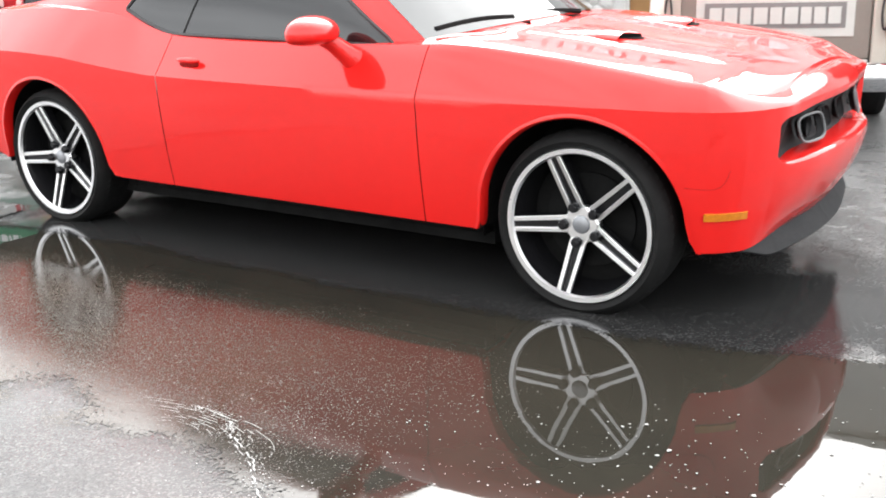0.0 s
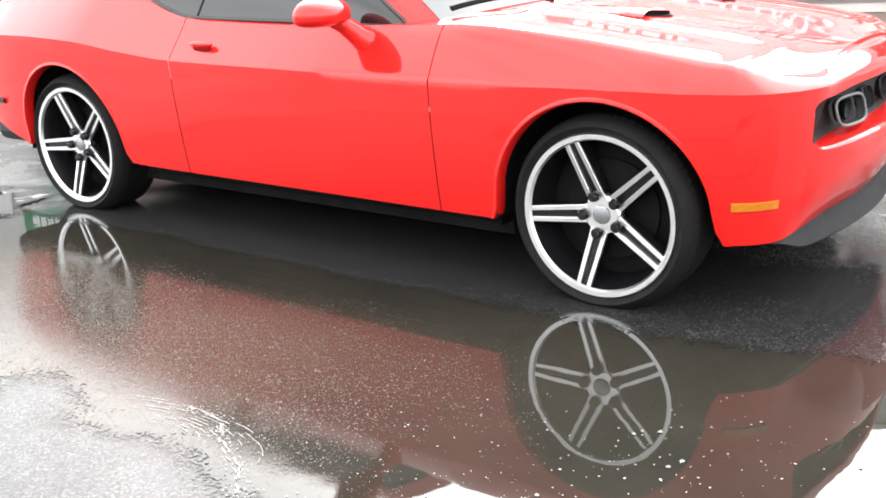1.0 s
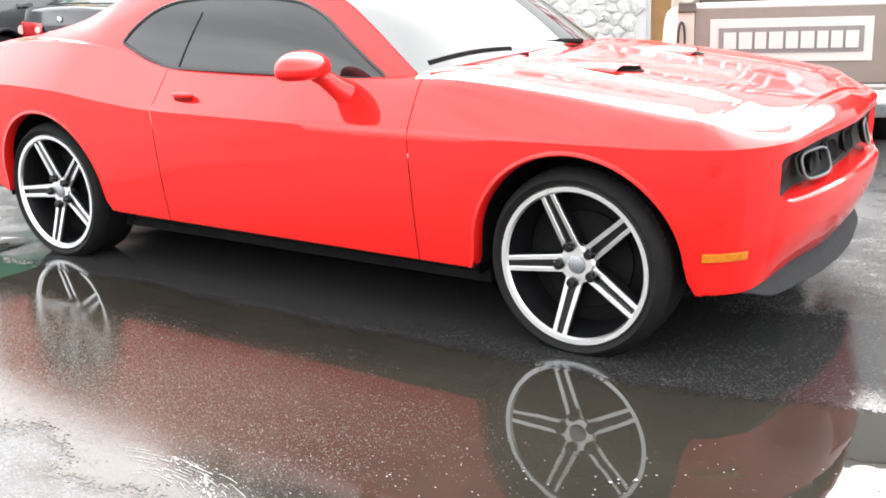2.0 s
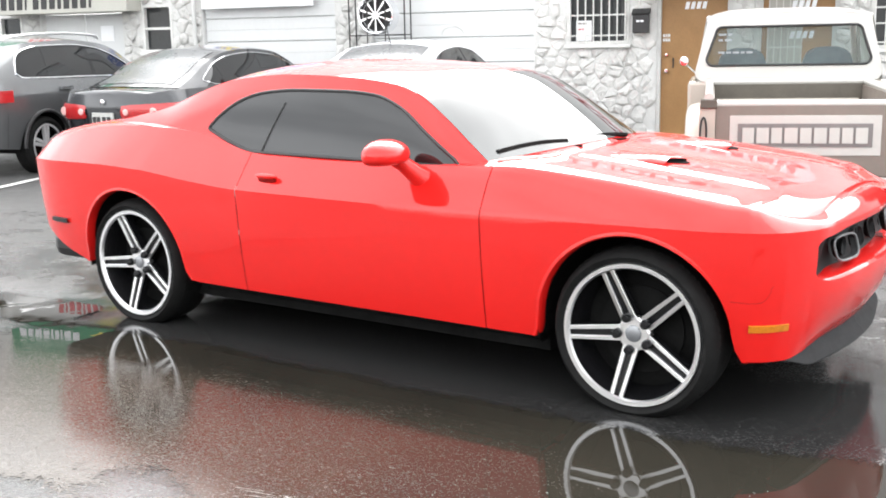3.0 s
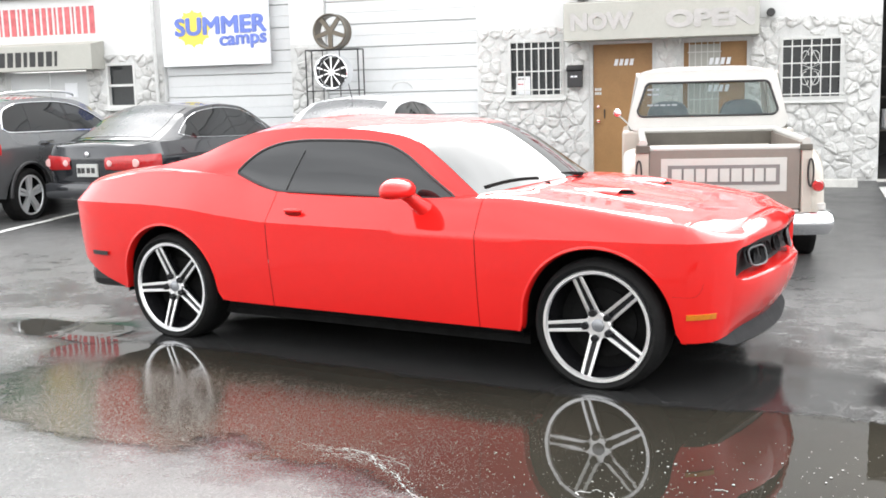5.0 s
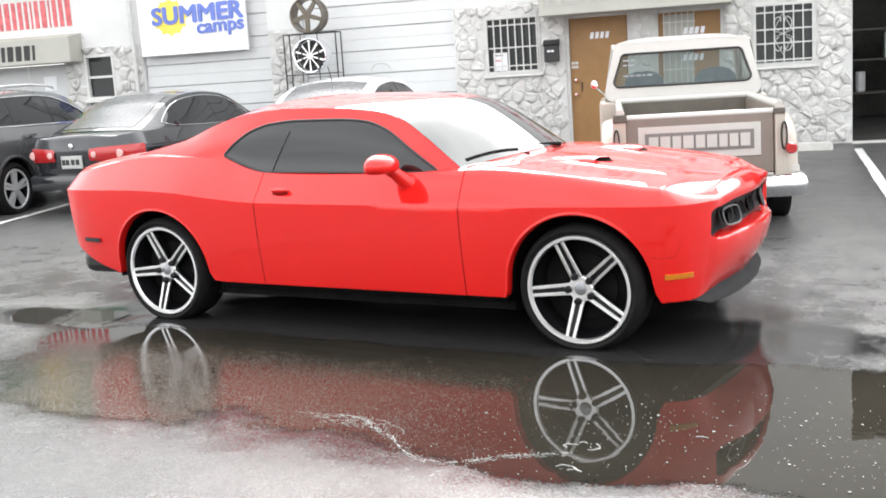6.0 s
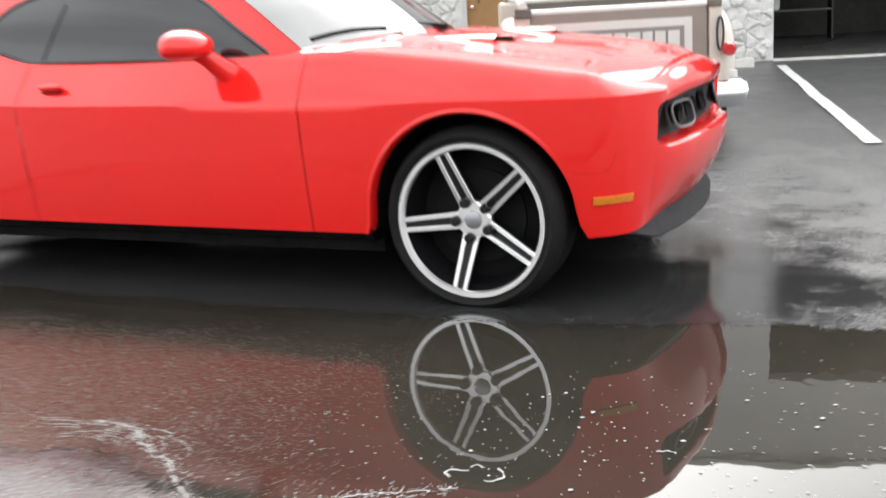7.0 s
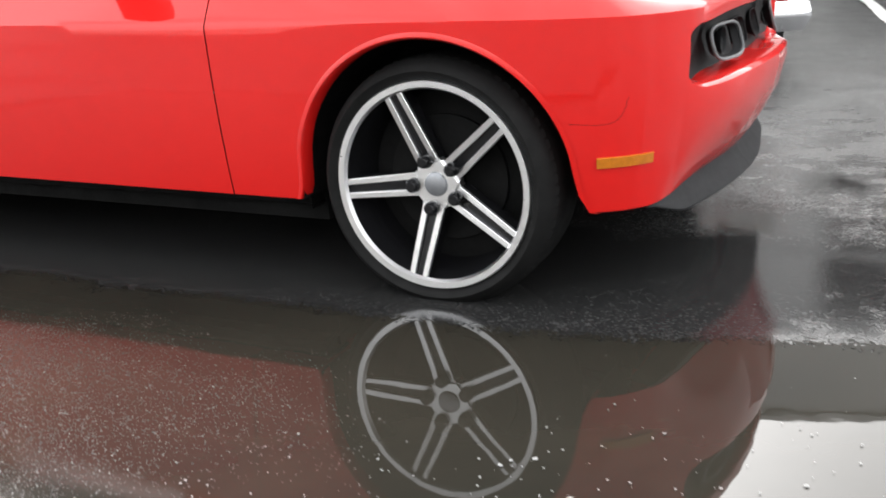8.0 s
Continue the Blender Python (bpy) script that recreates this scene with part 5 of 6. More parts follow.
def shop_front():
    window("window_1", -2.89, -2.01, 1.40, 2.28, "dark window behind white steel guard bars", 8, (1.52, 1.80, 2.14))
    w = window("window_2", 1.10, 1.99, 1.28, 2.18, "dark window behind white guard with scrollwork", 7, (1.36, 1.60, 1.80, 2.04))
    # scrollwork of the second guard
    for s in (-1, 1):
        for up in (-1, 1):
            pts = []
            for k in range(26):
                a = k / 25 * 4.6
                r = 0.11 * (1 - k / 32)
                pts.append((1.53 + s * (0.05 + r * math.sin(a) * 0.9), WALL_V - 0.07, 1.73 + up * (0.17 - 0.12 * math.cos(a) * (1 - k / 40))))
            part("scroll", tube(B(), pts, 0.006, 6), "bars", w)
    for dz in (-1, 1):
        pts = [(1.53, WALL_V - 0.072, 1.73 + dz * 0.30), (1.66, WALL_V - 0.072, 1.73 + dz * 0.05), (1.53, WALL_V - 0.072, 1.73), (1.40, WALL_V - 0.072, 1.73 + dz * 0.05)]
        part("scroll", tube(B(), pts, 0.006, 6, closed=True), "bars", w)
    window("window_3", -9.95, -9.38, 1.40, 2.16, "dark two-pane sash window in white frame", sash=True)
    window("window_4", -12.85, -12.36, 1.40, 2.06, "small dark sash window in white frame", sash=True)
    n = thing("notice", "white paper notice taped inside the barred window", "notice", SITE)
    bm = B()
    box(bm, -2.77, -2.55, WALL_V + 0.05, WALL_V + 0.054, 1.45, 1.73)
    part("paper", bm, "sign_white", n)
    bars_text("taupe", n, -2.75, -2.62, 1.68, 1.70, WALL_V + 0.0495, [1, 1], "print_bar")
    bars_text("sign_red", n, -2.75, -2.66, 1.60, 1.62, WALL_V + 0.0495, [1, .5], "print_bar")
    doors()
    garage_door("garage_door_1", -8.82, -6.50, 3.60, "closed white ribbed overhead garage door")
    g2 = garage_door("garage_door_2", -5.90, -3.38, 3.60, "closed white ribbed overhead garage door")
    garage_door("garage_door_3", -16.2, -13.6, 3.60, "closed white ribbed overhead garage door")
    # a pale tube arc modelled for the oval reflection on the shutter
    bm = B()
    ring = [(-4.63 + 0.17 * math.cos(math.pi * k / 20), WALL_V + 0.07, 1.58 + 0.12 * math.sin(math.pi * k / 20)) for k in range(21)]
    part("handle_loop", tube(bm, ring, 0.009, 6), "mortar", g2)
    a = awning("beige metal awning box with faded lettering marks", -1.93, 0.82, 2.21, 2.75, 0.56)
    lettering("NOW", "awning_letter", a, -1.83, -0.92, 2.35, 2.61, WALL_V - 0.553, 0.06)
    lettering("OPEN", "awning_letter", a, -0.47, 0.76, 2.34, 2.60, WALL_V - 0.553, 0.06)
    a = awning("beige awning box with black painted numerals", -12.60, -9.95, 2.06, 2.49, 0.41)
    bars_text("letter_black", a, -12.52, -10.68, 2.13, 2.38, WALL_V - 0.402, [.25, .8, .8, .8, .25, -.2, .8, .8, .8, .5, .8, .8, .8, .35], "numeral_bar", 0.35, 0.015)
    mb = thing("mailbox", "black metal wall mailbox beside the door", "mailbox", SITE)
    bm = B()
    box(bm, -1.945, -1.72, WALL_V - 0.16, WALL_V - 0.05, 1.54, 1.80, 0.012)
    part("box", bm, "black", mb)
    bm = B()
    slab(bm, [(WALL_V - 0.19, 1.80), (WALL_V - 0.05, 1.875), (WALL_V - 0.05, 1.805), (WALL_V - 0.17, 1.785)], -1.955, -1.71, "x")
    part("lid", bm, "black", mb)
    bars_text("sign_white", mb, -1.89, -1.79, 1.69, 1.715, WALL_V - 0.161, [1, 1], "label_bar")
    c = thing("security_camera", "small dark wall camera under the roofline", "camera", SITE)
    bm = B()
    lathe(bm, [(0, -0.16), (0.05, -0.16), (0.06, -0.13), (0.06, 0.0), (0, 0.0)], 20, centre=(0.98, WALL_V - 0.03, 2.53))
    part("housing", bm, "steel_dark", c, smooth=True)
    bm = B()
    box(bm, 0.95, 1.01, WALL_V - 0.04, WALL_V - 0.003, 2.50, 2.57)
    part("mount", bm, "bars", c)
    l = thing("wall_lamp", "dark wall lamp above the awning", "lamp", SITE)
    bm = B()
    box(bm, -1.82, -1.62, WALL_V - 0.20, WALL_V - 0.002, 2.83, 2.93, 0.02)
    part("housing", bm, "steel_dark", l)
    bm = B()
    box(bm, -1.75, -1.69, WALL_V - 0.10, WALL_V - 0.003, 2.932, 3.02)
    part("bracket", bm, "steel_dark", l)
    p = thing("drain_pipe", "white drain pipe on the wall", "pipe", SITE)
    tube_pts = [(-8.92, WALL_V - 0.10, 0.1), (-8.92, WALL_V - 0.10, 5.4)]
    part("pipe", tube(B(), tube_pts, 0.035, 10), "mortar", p, smooth=True)


def workshop():
    """The open bay: floor, walls and ceiling near black, its shade put into the colour, with a few pale things inside.
    """
    w = thing("workshop", "dark open workshop bay", "workshop", SITE, kind="structure")
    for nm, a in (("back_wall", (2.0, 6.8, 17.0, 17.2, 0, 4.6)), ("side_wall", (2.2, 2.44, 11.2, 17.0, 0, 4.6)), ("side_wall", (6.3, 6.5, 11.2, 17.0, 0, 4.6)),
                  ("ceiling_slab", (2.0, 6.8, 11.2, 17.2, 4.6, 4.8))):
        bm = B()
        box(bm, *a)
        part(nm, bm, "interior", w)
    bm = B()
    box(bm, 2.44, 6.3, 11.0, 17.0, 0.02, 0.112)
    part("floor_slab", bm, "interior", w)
    bm = B()
    box(bm, 2.46, 6.22, 10.75, 11.0, 0.03, 0.125, 0.01)
    part("sill_strip", bm, "concrete", w)
    c = thing("shelf_unit", "pale cluttered shelf inside the dark workshop", "shelf", site(3.4, 15.5))
    # boards in a dark paint that carries the bay's shade
    for z in (0.6, 1.2, 1.75):
        bm = B()
        box(bm, -0.5, 0.7, 0, 0.4, z, z + 0.03)
        part("shelf", bm, "bed", c)
    for x in (-0.5, 0.67):
        bm = B()
        box(bm, x, x + 0.03, 0, 0.4, 0.11, 1.9)
        part("post", bm, "steel_dark", c)
    bm = B()
    box(bm, 0.15, 0.45, 0.02, 0.3, 1.232, 1.7, 0.02)
    part("carton", bm, "sign_white", c)
    bm = B()
    lathe(bm, [(0, 1.0), (0.09, 1.0), (0.09, 0.66), (0.07, 0.632), (0, 0.632)], 16, "z", (-0.25, 0.2, 0))
    part("canister", bm, "sign_white", c)


def rim_rack():
    r = thing("rim_rack", "black wire display rack for wheel rims", "rack", site(-5.50, 10.30))
    xs = (-0.43, 0.43)
    for x in xs:
        for y in (-0.12, 0.12):
            part("post", tube(B(), [(x, y, 0.09), (x, y, 2.215)], 0.011, 6), "steel_dark", r)
    for z in (0.55, 1.08, 1.59, 2.215):
        for y in (-0.12, 0.12):
            part("rail", tube(B(), [(xs[0], y, z), (xs[1], y, z)], 0.010, 6), "steel_dark", r)
        for x in xs:
            part("cross_rail", tube(B(), [(x, -0.12, z), (x, 0.12, z)], 0.010, 6), "steel_dark", r)
    for x in (-0.15, 0.13):
        part("upright", tube(B(), [(x, -0.12, 1.08), (x, -0.12, 2.215)], 0.008, 6), "steel_dark", r)
    for z, mat, lab, n in ((2.49, "bronze", "bronze five-spoke alloy wheel rim on the rack", 5), (1.872, "chrome", "chrome multi-spoke wheel rim on the rack", 10)):
        d = thing("alloy_wheel", lab, "alloy wheel", site(-5.52, 10.30, z), group="rims on the rack")
        R = 0.272
        bm = B()
        lathe(bm, [(R, -0.13), (R - 0.012, -0.135), (R - 0.03, -0.12), (R - 0.035, 0.12), (R - 0.01, 0.13), (R, 0.13), (R - 0.012, 0.10), (R - 0.018, -0.09)], 48, closed=True)
        part("barrel", bm, mat, d, smooth=True)
        for k in range(n):
            a = 360 * k / n + 90
            bm = B()
            w0, w1 = (0.034, 0.030) if n == 5 else (0.009, 0.016)
            slab(bm, [(0.04, -w0), (R - 0.03, -w1), (R - 0.03, w1), (0.04, w0)], -0.11, -0.06)
            part("spoke", bm, mat, d, m=pose(0, 0, 0, 0, a, 0))
        bm = B()
        lathe(bm, [(0, -0.115), (0.05, -0.115), (0.062, -0.10), (0.062, -0.05), (0, -0.05)], 24)
        part("hub", bm, mat, d, smooth=True)
        if mat == "chrome":
            bm = B()
            lathe(bm, [(0, -0.02), (R - 0.04, -0.02), (R - 0.04, 0.0), (0, 0.0)], 32)
            part("backing", bm, "steel_dark", d)


# ---------------------------------------------------------------- other vehicles
def pickup():
    t = thing("pickup_truck", "cream and white vintage stepside pickup truck, tailgate up", "pickup truck", site(0.460, 3.90, 0.02, 5.6))
    # tailgate
    bm = B()
    box(bm, -0.62, 0.62, 0.0, 0.05, 0.47, 0.985, 0.008)
    tg = part("tailgate", bm, "taupe", t, "taupe tailgate with a pale frame")
    part("top_roll", tube(B(), [(-0.63, 0.025, 0.985), (0.63, 0.025, 0.985)], 0.028, 10), "truck_white", tg, smooth=True)
    bm = B()
    box(bm, -0.515, 0.515, -0.008, 0.0, 0.62, 0.905, 0.003)
    part("tailgate_frame", bm, "truck_white", tg)
    bm = B()
    box(bm, -0.458, 0.458, -0.014, -0.008, 0.680, 0.848)
    part("tailgate_band", bm, "band", tg, "grey band on the tailgate")
    bars_text("truck_white", tg, -0.425, 0.425, 0.708, 0.818, -0.0145, [1, 1.05, .9, 1.1, .95, 1.05, .85, .9, 1], "band_bar", 0.22, thick=0.008)
    bm = B()
    box(bm, -0.62, 0.62, -0.004, 0.05, 0.40, 0.465, 0.01)
    part("rear_sill", bm, "truck_white", t)
    # bed
    for s in (-1, 1):
        bm = B()
        box(bm, s * 0.625, s * 0.665, 0.03, 2.0, 0.47, 1.03)
        part("bed_side", bm, "taupe", t)
        part("bed_rail", tube(B(), [(s * 0.665, -0.02, 1.035), (s * 0.665, 2.0, 1.055)], 0.034, 10), "truck_white", t, smooth=True)
        bm = B()
        box(bm, s * 0.630, s * 0.72, -0.02, 0.06, 0.42, 0.99, 0.012)
        part("rear_post", bm, "cream", t)
        bm = B()
        box(bm, s * 0.615, s * 0.715, -0.035, 0.0, 0.965, 1.015, 0.008)
        part("rail_cap", bm, "bed", t)
        # rounded rear fender
        out = spline([(0.00, 0.38), (0.02, 0.62), (0.10, 0.82), (0.32, 0.935), (0.62, 0.96), (0.95, 0.90), (1.25, 0.72), (1.40, 0.42)], 5)
        cy, cz = 0.66, 0.45
        rows = []
        for x, k in ((0.66, 0.0), (0.75, 0.0), (0.80, 0.025), (0.825, 0.07), (0.835, 0.14), (0.835, 0.36)):
            rows.append([(s * x, p.x + (cy - p.x) * k, p.y + (cz - p.y) * k) for p in out])
        part("rear_fender", grid(B(), rows), "cream", t, "pale rounded rear fender", smooth=True)
        bm = B()
        box(bm, s * 0.665, s * 0.835, 0.012, 0.03, 0.36, 0.52, 0.008)
        part("fender_skirt", bm, "truck_white", t)
        # lamp on its bracket
        bm = B()
        lathe(bm, [(0, -0.10), (0.035, -0.10), (0.048, -0.08), (0.05, -0.04), (0.03, 0.0), (0, 0.0)], 20, centre=(s * 0.755, -0.02, 0.672))
        part("tail_lamp", bm, "red_lens", t, "round red tail lamp", smooth=True)
        ring = [(s * (0.70 + 0.022 * math.cos(a)), -0.05, 0.78 + 0.115 * math.sin(a)) for a in [2 * math.pi * k / 20 for k in range(20)]]
        part("chain", tube(B(), ring, 0.009, 6, closed=True), "steel_dark", t, "dark tailgate chain loop")
        wheel(t, 0, 0, 0.35, -1, 0.36, 0.20, 0.20, "plain", "truck_white").matrix_basis = pose(s * 0.82, 0.66, 0.345, 0, 0, 90 if s > 0 else -90)
        wheel(t, 0, 0, 0.35, -1, 0.36, 0.20, 0.20, "plain", "truck_white").matrix_basis = pose(s * 0.80, 3.55, 0.40, 0, 0, 90 if s > 0 else -90)
    bm = B()
    box(bm, -0.62, 0.62, 0.05, 2.0, 0.50, 0.53)
    part("bed_floor", bm, "bed", t)
    bm = B()
    box(bm, -0.66, 0.66, 1.96, 2.0, 0.5, 1.05, 0.008)
    part("bed_front", bm, "bed", t)
    part("front_rail", tube(B(), [(-0.665, 1.98, 1.06), (0.665, 1.98, 1.06)], 0.030, 10), "truck_white", t, smooth=True)
    for z in (0.80, 0.90):
        part("bed_rib", tube(B(), [(-0.6, 1.955, z), (0.6, 1.955, z)], 0.014, 8), "cream", t)
    # bumper
    path = spline([(-0.84, 0.02, 0.37), (-0.845, -0.12, 0.37), (-0.78, -0.215, 0.37), (-0.4, -0.245, 0.37), (0.0, -0.25, 0.37), (0.4, -0.245, 0.37), (0.78, -0.215, 0.37), (0.845, -0.12, 0.37), (0.84, 0.02, 0.37)], 8)
    rows = []
    for i, p in enumerate(path):
        a, b = path[max(0, i - 1)], path[min(len(path) - 1, i + 1)]
        tt = (b - a).normalized()
        nn = Vector((tt.y, -tt.x, 0))
        rows.append([p + nn * o + Vector((0, 0, h)) for o, h in ((-0.04, 0.10), (-0.005, 0.097), (0.022, 0.078), (0.036, 0.03), (0.040, 0.004), (0.038, -0.004), (0.018, -0.05), (-0.008, -0.088), (-0.045, -0.09))])
    part("bumper", grid(B(), rows), "chrome", t, "chrome rear bumper", smooth=True)
    for s in (-1, 1):
        bm = B()
        box(bm, s * 0.38, s * 0.46, -0.21, 0.3, 0.33, 0.41)
        part("bumper_bracket", bm, "under", t)
    # cab
    def ring_panel(name, outer, inner, place, mat):
        n = len(outer)
        bm = B()
        o = [bm.verts.new(place(*p)) for p in outer]
        q = [bm.verts.new(place(*p)) for p in inner]
        for i in range(n):
            j = (i + 1) % n
            bm.faces.new((o[i], o[j], q[j], q[i]))
        return part(name, bm, mat, t, smooth=True)

    def rounded(x0, x1, x0t, x1t, z0, z1, r, n=6):
        pts = []
        for (cx, cz, a0) in ((x1 - r, z0 + r, -90), (x1t - r, z1 - r, 0), (x0t + r, z1 - r, 90), (x0 + r, z0 + r, 180)):
            for k in range(n + 1):
                a = radians(a0 + 90 * k / n)
                pts.append((cx + r * math.cos(a), cz + r * math.sin(a)))
        return pts
    yb = 2.06
    back = lambda x, z: (x, yb + max(0, z - 1.05) * 0.10, z)
    win = rounded(-0.70, 0.70, -0.625, 0.625, 1.205, 1.545, 0.06)
    outer = rounded(-0.80, 0.80, -0.70, 0.70, 1.06, 1.665, 0.09)
    ring_panel("cab_back", outer, win, back, "truck_white")
    bm = B()
    box(bm, -0.86, 0.86, yb, yb + 1.42, 0.45, 1.065, 0.03)
    part("cab_body", bm, "cream", t, "cream lower cab")
    bm = B()
    gl = [bm.verts.new(Vector(back(x, z)) + Vector((0, 0.012, 0))) for x, z in win]
    bm.faces.new(gl)
    ob = part("rear_window", bm, "clear_glass", t, "clear rear cab window")
    ob.visible_shadow = False
    part("window_seal", tube(B(), [Vector(back(x, z)) + Vector((0, -0.004, 0)) for x, z in win], 0.012, 6, closed=True), "black", t)
    for k, (z, ws) in enumerate(((1.47, [1, .5]), (1.42, [.6, 1]), (1.31, [1, .8, 1, .6, 1]))):
        bars_text("faint_print", ob, -0.60, -0.60 + 0.06 * len(ws), z, z + 0.018, back(0, z)[1] + 0.008, ws, "print_bar", thick=0.002)
    # roof and pillars
    secs = []
    for y, w, zt in ((yb + 0.055, 0.70, 1.668), (yb + 0.12, 0.71, 1.69), (yb + 0.6, 0.715, 1.715), (yb + 1.0, 0.70, 1.70), (yb + 1.12, 0.67, 1.66)):
        secs.append([(x * w, y, zt - 0.075 * abs(x) ** 5) for x in [-1 + k / 8 for k in range(17)]])
    part("roof", grid(B(), secs), "truck_white", t, smooth=True)
    for s in (-1, 1):
        side = lambda y, z, s=s: (s * (0.80 - 0.10 * (z - 1.06) / 0.6 + 0.0), y, z)
        o = rounded(yb + 0.0, yb + 1.38, yb + 0.06, yb + 1.06, 1.06, 1.645, 0.05)
        i = rounded(yb + 0.22, yb + 1.20, yb + 0.22, yb + 1.0, 1.12, 1.56, 0.05)
        ring_panel("cab_side", o, i, side, "truck_white")
        bm = B()
        bm.faces.new([bm.verts.new(Vector(side(*p)) - Vector((s * 0.01, 0, 0))) for p in i])
        part("side_window", bm, "clear_glass", t).visible_shadow = False
        if s < 0:
          part("mirror_arm", tube(B(), [(s * 0.80, yb + 1.0, 1.10), (s * 0.905, yb + 0.95, 1.20)], 0.010, 6), "chrome", t)
          bm = B()
          lathe(bm, [(0, -0.015), (0.040, -0.013), (0.046, 0.0), (0.034, 0.022), (0, 0.03)], 20, centre=(s * 0.92, yb + 0.95, 1.225))
          part("wing_mirror", bm, "chrome", t, "round chrome wing mirror", smooth=True)
        # bucket seats
        bm = B()
        pts = spline([(-0.22, 1.05), (-0.215, 1.22), (-0.15, 1.335), (0.0, 1.36), (0.15, 1.335), (0.215, 1.22), (0.22, 1.05)], 5)
        slab(bm, [(s * 0.38 + p.x, p.y) for p in pts], yb + 0.32, yb + 0.46)
        bmesh.ops.bevel(bm, geom=bm.edges[:], offset=0.02, segments=2, affect="EDGES")
        part("seat_back", bm, "seat", t, "blue-grey cloth seat back", smooth=True)
        part("front_pillar", tube(B(), [(s * 0.78, yb + 1.38, 1.06), (s * 0.68, yb + 1.08, 1.65)], 0.035, 8), "truck_white", t, smooth=True)
    part("steering_wheel", tube(B(), [(-0.38 + 0.19 * math.cos(a), yb + 0.95 + 0.06 * math.sin(a), 1.16 + 0.17 * math.sin(a)) for a in [2 * math.pi * k / 24 for k in range(24)]], 0.012, 6, closed=True), "black", t)
    bm = B()
    grid(bm, [[(-0.76, yb + 1.37, 1.07), (0.76, yb + 1.37, 1.07)], [(-0.66, yb + 1.09, 1.64), (0.66, yb + 1.09, 1.64)]])
    part("windscreen", bm, "clear_glass", t).visible_shadow = False
    bm = B()
    box(bm, -0.74, 0.74, yb + 1.10, yb + 1.40, 1.066, 1.13, 0.02)
    part("dashboard", bm, "taupe", t)
    bm = B()
    box(bm, -0.80, 0.80, yb + 1.42, yb + 2.75, 0.5, 1.05, 0.06)
    part("hood", bm, "cream", t)
    bm = B()
    box(bm, -0.45, 0.45, -0.1, yb + 2.7, 0.30, 0.46)
    part("chassis", bm, "under", t)
    return t


def saloon(name, label, paint, m, h=1.46):
    root = thing(name, label, "car", m)
    k = h / 1.46
    sp = dict(
        paint=paint, half=0.885, pan=0.2, axles=(0.0, -2.58), axle_z=0.31, arch=0.36, tuck=0.06,
        tyre_r=0.315, rim_r=0.215, wheel_w=0.2, wheel_y=0.85, style="plain", m_rim="alloy",
        plan=[(0.90, 0), (0.86, 0.4), (0.74, 0.68), (0.5, 0.82), (0.0, 0.875), (-1.2, 0.89), (-2.5, 0.88), (-3.1, 0.845), (-3.42, 0.77), (-3.58, 0.60), (-3.64, 0.3), (-3.65, 0)],
        sill=lambda x: 0.24 if x > -3.0 else 0.24 + 0.05 * min(1, (-3.0 - x) / 0.5),
        crease=[(0.9, 0.60), (0, 0.70), (-1, 0.76), (-2.5, 0.80), (-3.7, 0.80)],
        rim=[(0.9, 0.66), (0.5, 0.76), (0, 0.86), (-0.6, 0.93), (-1.5, 0.95), (-2.6, 0.975), (-3.2, 0.975), (-3.5, 0.955), (-3.7, 0.92)],
        inset=[(0.9, 0.05), (0, 0.09), (-1, 0.075), (-2.5, 0.10), (-3.3, 0.09), (-3.7, 0.04)],
        centre=[(0.9, 0.70), (0.5, 0.84), (0, 0.93), (-0.6, 1.0), (-2.6, 1.02), (-3.2, 1.0), (-3.55, 0.98), (-3.7, 0.93)],
        panels=[("front_fender", 1.0, -0.55), ("front_door", -0.55, -1.55), ("rear_door", -1.55, -2.3), ("rear_fender", -2.3, -3.12), ("rear_bumper", -3.12, -4)],
        lids=[("hood", 1.0, -0.6), ("cowl", -0.6, -2.9), ("trunk_lid", -2.85, -4)],
        cabin=dict(
            front=-0.35, back=-3.15,
            belt_z=[(-0.3, 0.90), (-0.7, 0.935), (-1.5, 0.95), (-2.6, 0.972), (-3.2, 0.975)],
            belt_w=[(-0.3, 0.78), (-1, 0.81), (-2.4, 0.80), (-3.2, 0.70)],
            rail_z=[(-0.35, 0.91), (-0.7, 1.12 * k), (-1.0, 1.28 * k), (-1.25, 1.365 * k), (-1.7, 1.40 * k), (-2.1, 1.375 * k), (-2.5, 1.27 * k), (-2.8, 1.12 * k), (-3.15, 0.985)],
            rail_w=[(-0.35, 0.76), (-1.0, 0.64), (-1.6, 0.58), (-2.2, 0.58), (-2.8, 0.63), (-3.15, 0.68)],
            top_z=[(-0.35, 0.95), (-0.7, 1.17 * k), (-1.0, 1.34 * k), (-1.25, 1.425 * k), (-1.7, 1.46 * k), (-2.1, 1.435 * k), (-2.5, 1.33 * k), (-2.8, 1.17 * k), (-3.15, 1.005)],
            bow=[(-0.35, 0.2), (-1.2, 0.1), (-1.6, 0), (-2.2, 0), (-3.15, -0.12)],
            ws_top=-1.15, rw_top=-2.2, rw_mat="rear_tint", seal=0.005, seal_mat="chrome" if paint == "sedan_grey" else "black",
            windows=[("side_window", [(-2.75, 1.05), (-2.55, 1.00), (-1.5, 0.965), (-0.62, 0.95)],
                      [(-2.75, 1.06), (-2.6, 1.16 * k), (-2.4, 1.26 * k), (-2.1, 1.33 * k), (-1.7, 1.355 * k), (-1.3, 1.325 * k), (-1.0, 1.22 * k), (-0.62, 0.96)], -2.75, -0.62)],
            splits=[((-1.62, 1.35 * k), (-1.58, 0.97)), ((-2.45, 1.24 * k), (-2.40, 1.0))]))
    build_car(sp, root)
